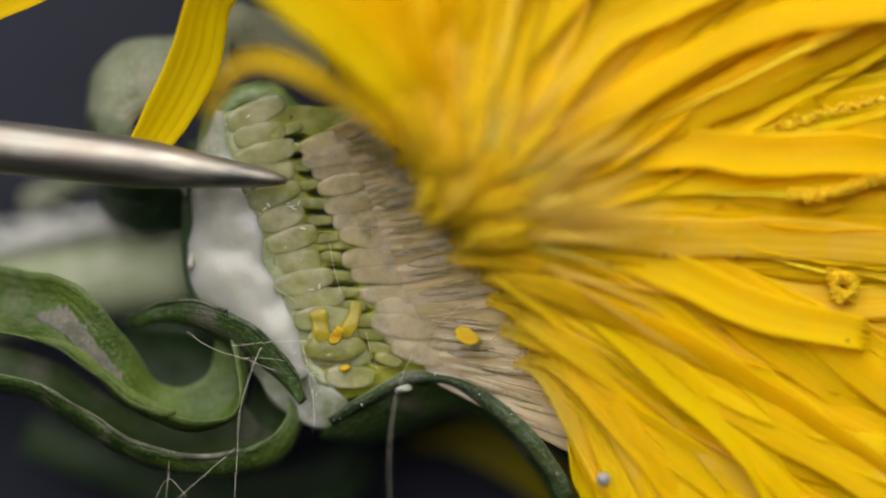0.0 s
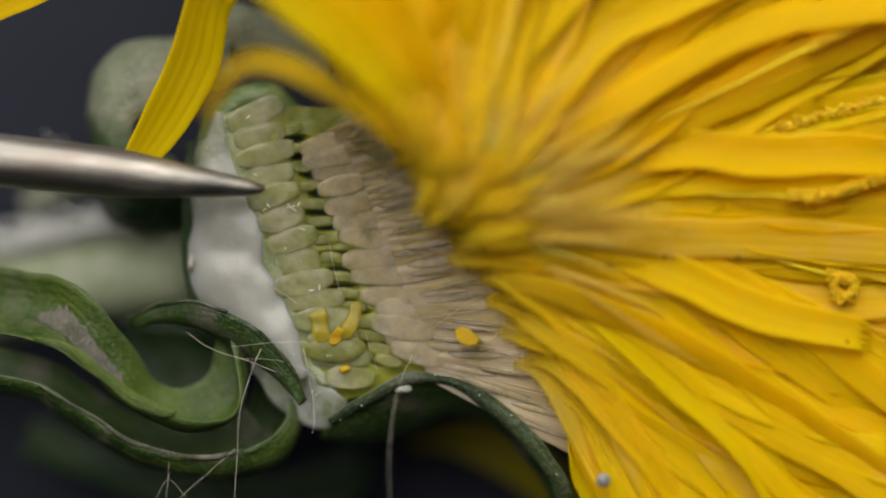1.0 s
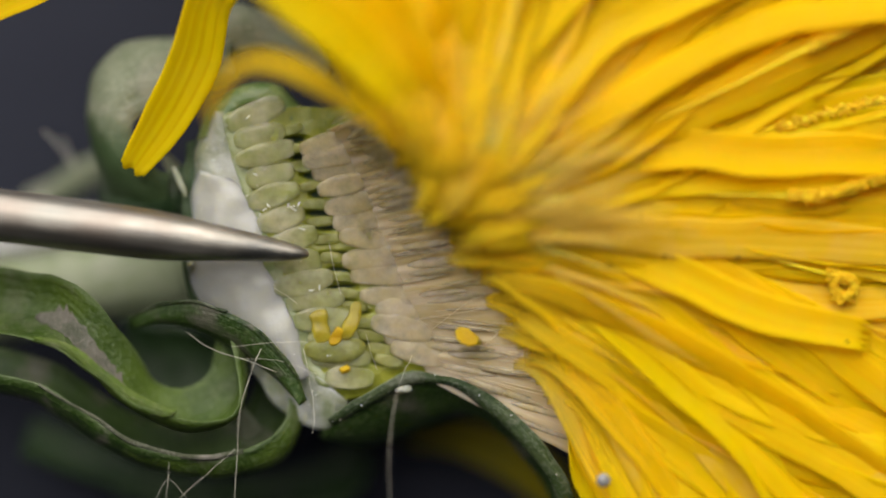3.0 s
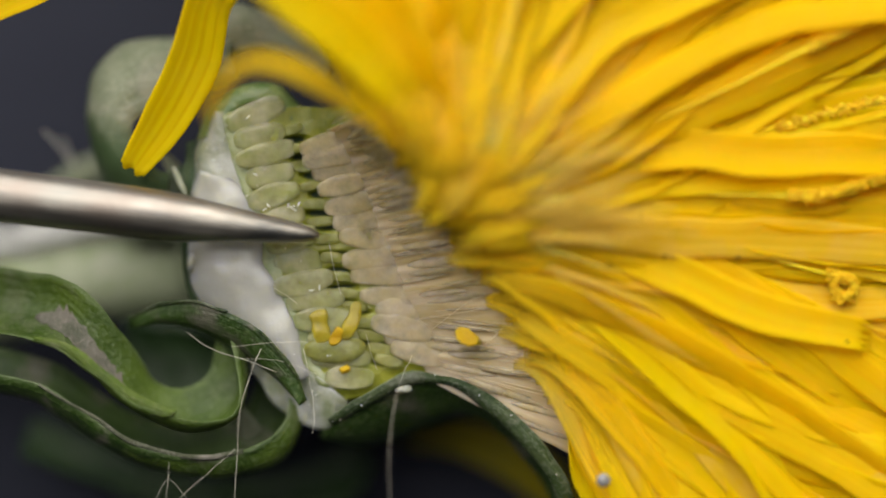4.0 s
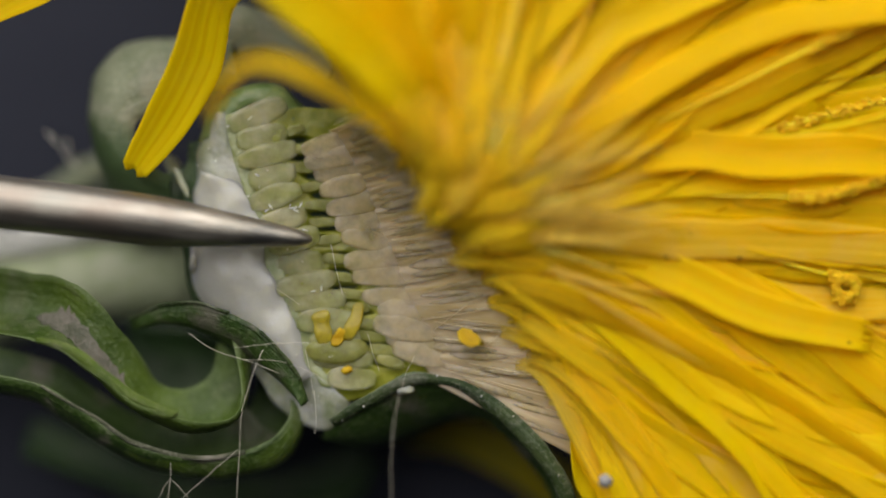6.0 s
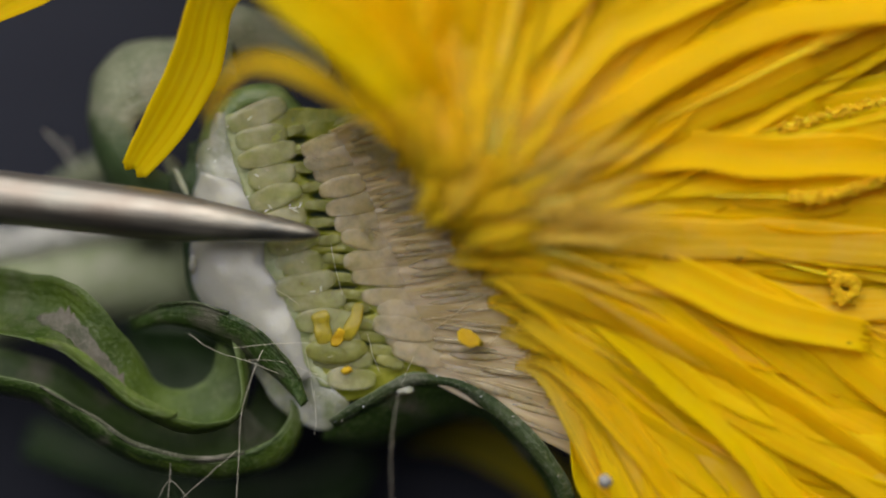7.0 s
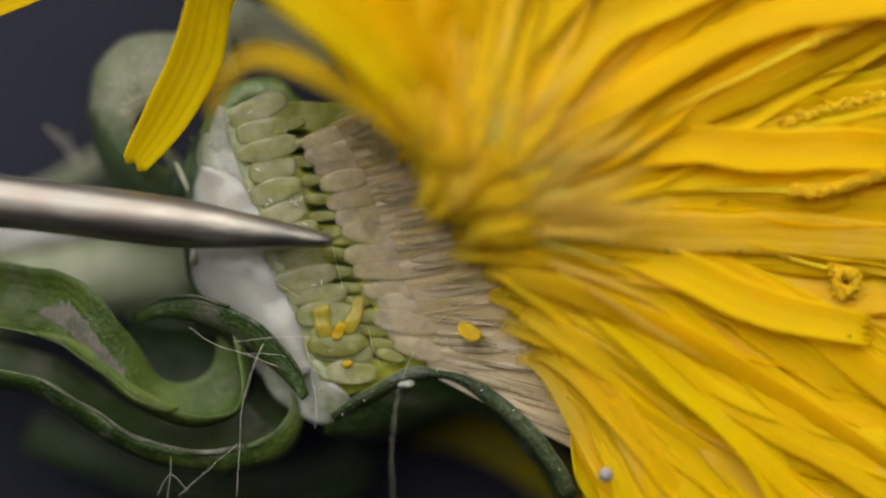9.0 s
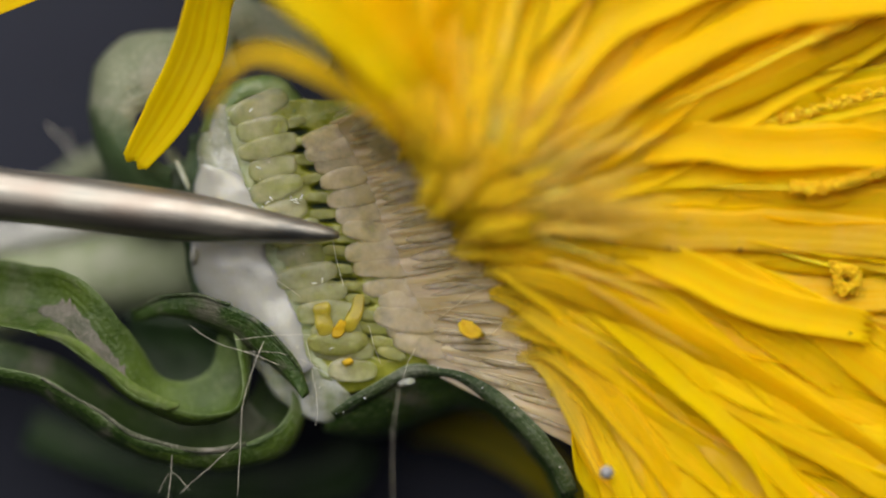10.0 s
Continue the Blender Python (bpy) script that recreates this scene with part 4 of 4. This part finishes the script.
def build_loose_petals():
    # hangs over the hooped bract
    one_petal([(-5.48, 10.32, 11.20), (-6.57, 8.62, 10.70), (-7.34, 7.60, 10.20), (-7.81, 5.86, 9.80), (-8.74, 4.10, 9.50), (-9.83, 2.51, 9.30)], [0.9, 1.35, 1.55, 1.78, 1.6, 0.95], (0.35, 0.1, 1), n=40, m=17, cup=0.22, teeth=-0.09, lobes=2, ribs=5, rough=0.05, label="yellow petal hanging out over the stem")
    # looped close to the lens
    one_petal([(0.28, 1.96, 10.00), (-1.60, 3.42, 13.60), (-3.40, 4.76, 15.80), (-4.71, 5.39, 16.20), (-5.80, 5.46, 16.00), (-6.55, 4.86, 15.40), (-7.06, 3.99, 14.40)], [0.7, 0.75, 0.7, 0.6, 0.5, 0.45, 0.36], (0.1, 0.6, 1), cup=0.3)
    one_petal([(1.08, 2.05, 10.00), (-0.92, 4.28, 13.60), (-2.60, 6.10, 14.40), (-4.27, 7.42, 14.80), (-5.94, 8.91, 15.00)], [0.7, 1.2, 1.6, 1.7, 1.5], (0.2, -0.2, 1), cup=0.2)
    one_petal([(1.08, 2.05, 10.00), (-0.41, 4.62, 13.60), (-1.42, 6.77, 14.40), (-2.25, 8.76, 14.80)], [0.7, 1.3, 1.6, 1.5], (-0.3, 0, 1), cup=0.25)
    one_petal([(1.08, 2.05, 9.80), (0.28, 4.49, 12.60), (0.27, 6.50, 13.40), (0.61, 8.86, 13.80)], [0.7, 1.3, 1.5, 1.4], (0.3, 0, 1), cup=0.25)
    # corner petal
    one_petal([(-11.56, 8.86, 10.00), (-12.85, 8.08, 9.60), (-13.94, 7.52, 9.40), (-15.04, 7.15, 9.20)], [1.1, 1.0, 0.8, 0.6], (0, 0.3, 1), cup=0.2)
    # long petal with a folded lip
    one_petal([(2.05, 1.96, 10.20), (4.66, 2.47, 10.90), (7.27, 3.02, 11.20), (9.89, 2.81, 11.10), (12.54, 2.91, 10.90), (15.03, 2.74, 10.70)], [0.6, 0.9, 1.3, 1.55, 1.5, 1.3], (0, 0.35, 1), cup=0.35, rough=0.1)
    one_petal([(2.04, 0.72, 10.30), (4.48, 0.19, 10.90), (7.28, -0.86, 11.00), (10.09, -2.08, 10.90), (13.11, -2.71, 10.60)], [0.6, 1.0, 1.35, 1.4, 1.1], (0, 0.3, 1), cup=0.3)
    one_petal([(2.57, -0.51, 10.30), (4.83, -2.08, 10.90), (7.29, -4.19, 10.90), (9.58, -6.30, 10.70), (10.83, -8.60, 10.50)], [0.6, 1.0, 1.35, 1.4, 1.1], (0.3, 0.3, 1), cup=0.3)
    # under the arched bract, whose shade is put into the petal's olive colour
    one_petal([(-1.22, -6.29, 2.00), (0.31, -6.31, 2.20), (1.83, -6.83, 2.40), (3.34, -7.77, 2.60), (4.86, -9.29, 2.60)], [1.2, 1.5, 1.7, 1.7, 1.5], (0.1, 0.5, 1), cup=0.2, mat=shaded_petal_mat, label="petal under the arched bract, coloured olive for shade")
    # curled petal end with a bead in it
    one_petal([(4.21, -4.62, 9.00), (4.28, -6.02, 9.60), (4.53, -7.23, 10.00), (5.15, -7.95, 9.90), (6.14, -8.68, 9.60)], [0.9, 1.2, 1.5, 1.4, 1.2], (0.5, 0.2, 1), cup=0.6)
    part("bead", pebble((4.97, -7.16, 11.0), (0.22, 0.22, 0.2), 4.4), bead_mat, flower, "small grey glassy bead")


build_loose_petals()
build_columns()


def build_specks():
    for x, y, z in ((5.15, -0.46, 11.6), (6.85, -0.23, 11.3), (9.12, -0.27, 11.1), (12.55, -2.87, 10.8)):
        part("dirt_speck", pebble((x, y, z), (0.06, 0.045, 0.04), x, 0.3, 6, 8), dirt_mat, flower, "dark speck of dirt on a petal")


build_specks()


def build_fibres():
    lines = [
        ([(-5.70, -3.12, 9.80), (-6.08, -4.05, 10.00), (-6.36, -5.20, 10.00), (-6.44, -6.35, 9.90), (-6.52, -7.95, 9.80)], 0.022),
        ([(-6.63, -3.05, 9.70), (-5.56, -2.94, 9.90), (-4.23, -2.92, 9.80)], 0.016),
        ([(-8.09, -2.66, 9.20), (-7.18, -3.18, 9.50), (-6.28, -3.46, 9.60), (-5.21, -3.88, 9.70)], 0.018),
        ([(-4.40, -3.14, 9.70), (-4.23, -3.79, 9.80), (-4.11, -4.63, 9.70)], 0.016),
        ([(-0.99, -3.32, 9.60), (-1.39, -4.38, 10.60), (-1.61, -5.57, 11.20), (-1.67, -6.78, 11.40), (-1.60, -8.00, 11.40)], 0.013),
        ([(-6.55, -6.30, 9.40), (-7.37, -7.01, 9.30), (-8.41, -7.91, 9.20)], 0.018),
        ([(-8.66, -6.61, 9.20), (-8.66, -7.29, 9.20), (-8.80, -8.18, 9.20)], 0.018),
        ([(-9.07, -7.91, 9.20), (-8.65, -7.28, 9.30), (-8.09, -7.82, 9.20)], 0.016),
        ([(-3.58, 0.19, 9.80), (-3.43, -0.51, 9.90), (-3.22, -1.40, 9.80)], 0.014),
        ([(-5.29, -1.19, 9.60), (-4.95, -1.44, 9.70), (-4.59, -1.72, 9.70)], 0.014),
        ([(-2.41, -2.64, 9.60), (-2.27, -3.21, 9.70), (-2.06, -3.80, 9.60)], 0.014),
        ([(-6.30, -3.45, 9.40), (-5.04, -3.53, 9.70), (-3.97, -3.92, 9.70)], 0.014),
        ([(-12.99, 3.84, 6.00), (-12.51, 3.37, 6.00), (-12.09, 2.75, 5.80)], 0.05),
        ([(-12.41, 3.60, 5.60), (-12.22, 3.16, 5.60), (-11.93, 2.60, 5.60)], 0.04),
        ([(-4.13, -4.43, 9.30), (-4.05, -5.40, 9.50), (-4.09, -5.81, 9.50)], 0.016),
    ]
    for pts, r in lines:
        path = ripple(spline(pts, 20)[:, None], 0.5, 0.04)[:, 0]
        part("fibre", tube(path, r * 0.4, 5), fibre_mat, flower, "fine pale plant fibre")


build_fibres()

# ---- the needle ----
needle = tagged(new("steel_needle"), "worn steel needle pointing at the cut flower", "needle")


def build_needle():
    x = np.array([-34.0, -20, -12, -8, -6, -5, -4.5, -4.0])
    r = np.array([0.86, 0.84, 0.83, 0.82, 0.81, 0.79, 0.757, 0.70])
    part("shaft", tube(np.stack([x, 0 * x, 0 * x], -1), r, 40, caps=False), steel_mat, needle)
    x = np.array([-4.5, -4.25, -4.0, -3.6, -2.8, -2.0, -1.2, -0.6, -0.3, -0.12, -0.03, 0.0])
    r = np.array([0.757, 0.737, 0.711, 0.66, 0.56, 0.47, 0.375, 0.28, 0.205, 0.14, 0.08, 0.01])
    part("point", tube(np.stack([x, 0 * x, 0 * x], -1), r, 40, caps=False), steel_mat, needle, "ground steel point")


build_needle()


def motions():
    # the point, in millimetres across and up, and the lean in degrees
    tips = [(0.0, -4.83, 2.13, -6.7), (0.2, -6.00, 2.24, -6.6), (0.4, -6.55, 2.28, -6.6), (0.6, -6.42, 2.08, -6.5), (0.8, -5.88, 1.76, -6.5), (1.0, -5.56, 1.85, -6.4), (1.1, -5.24, 2.05, -6.7), (1.2, -4.96, 1.57, -7.0), (1.3, -4.48, 0.60, -7.2), (1.4, -4.13, -0.23, -7.5), (1.5, -3.62, -0.78, -7.8), (1.6, -3.33, -0.97, -7.7), (1.8, -3.71, -0.58, -7.6), (2.0, -4.18, -0.21, -7.5), (2.2, -4.25, 0.02, -7.4), (2.4, -4.18, -0.09, -7.3), (2.6, -4.06, -0.34, -7.3), (2.7, -4.00, -0.42, -7.3), (3.3, -4.48, 0.28, -7.2), (3.8, -4.66, 0.64, -7.2), (4.0, -3.85, 0.42, -7.2), (4.2, -3.69, -0.18, -7.2), (4.4, -3.71, -0.62, -7.2), (4.6, -3.58, -0.78, -7.2), (4.8, -3.85, -0.30, -7.1), (5.0, -4.20, 0.02, -7.1), (5.2, -4.09, -0.30, -7.1), (5.4, -4.00, -0.34, -7.1), (5.6, -3.97, -0.05, -7.1), (5.7, -3.90, 0.12, -7.0), (6.2, -4.22, 0.30, -6.9), (6.8, -4.32, 0.28, -6.8), (6.9, -4.13, 0.25, -6.8), (7.0, -3.85, 0.46, -6.7), (7.2, -3.33, 0.37, -6.7), (7.4, -3.11, -0.21, -6.6), (7.6, -3.78, -0.09, -6.6), (7.8, -4.16, -0.04, -6.7), (8.0, -3.97, -0.32, -6.7), (8.2, -3.85, -0.21, -6.8), (8.4, -3.71, -0.18, -6.8), (8.6, -3.65, 0.02, -6.9), (8.8, -3.49, 0.18, -6.9), (9.0, -3.42, 0.23, -7.0), (9.2, -3.55, 0.28, -7.0), (9.4, -3.69, 0.14, -7.0), (9.6, -3.46, -0.21, -7.0), (9.8, -3.14, 0.05, -7.0), (10.0, -3.23, 0.42, -7.0)]
    walk(needle, [(t, pose(x * MM, y * MM, 0.0102, 0, 1.2, a)) for t, x, y, a in tips])
    # nudged along by the needle
    nudges = [(0.0, 0.000, 0.027, 0.000), (0.4, 0.000, 0.000, 0.000), (4.6, 0.000, 0.000, 0.000), (5.0, 0.000, -0.036, 0.000), (5.1, 0.018, -0.071, 0.000), (5.2, 0.054, -0.304, 0.000), (5.3, 0.089, -0.357, 0.000), (5.4, 0.107, -0.321, 0.000), (5.5, 0.116, -0.268, 0.000), (5.6, 0.089, -0.107, 0.000), (5.7, 0.071, -0.036, 0.000), (6.2, 0.062, -0.027, 0.000), (6.8, 0.054, -0.036, 0.000), (8.0, 0.054, -0.027, 0.000), (8.2, 0.054, -0.009, 0.000), (8.3, 0.054, 0.009, 0.000), (8.4, 0.054, 0.071, 0.000), (8.5, 0.054, 0.125, 0.000), (8.6, 0.054, 0.170, 0.000), (8.8, 0.062, 0.250, 0.000), (9.0, 0.071, 0.161, 0.000), (9.1, 0.071, 0.045, 0.000), (9.4, 0.054, 0.000, 0.000), (9.6, 0.054, -0.018, 0.000), (9.7, 0.071, 0.071, 0.000), (9.8, 0.071, 0.098, 0.000), (9.9, 0.080, 0.134, 0.030), (10.0, 0.089, 0.232, 0.080)]
    walk(flower, [(t, pose(x * MM, y * MM, 0, 0, 0, a)) for t, x, y, a in nudges])


motions()
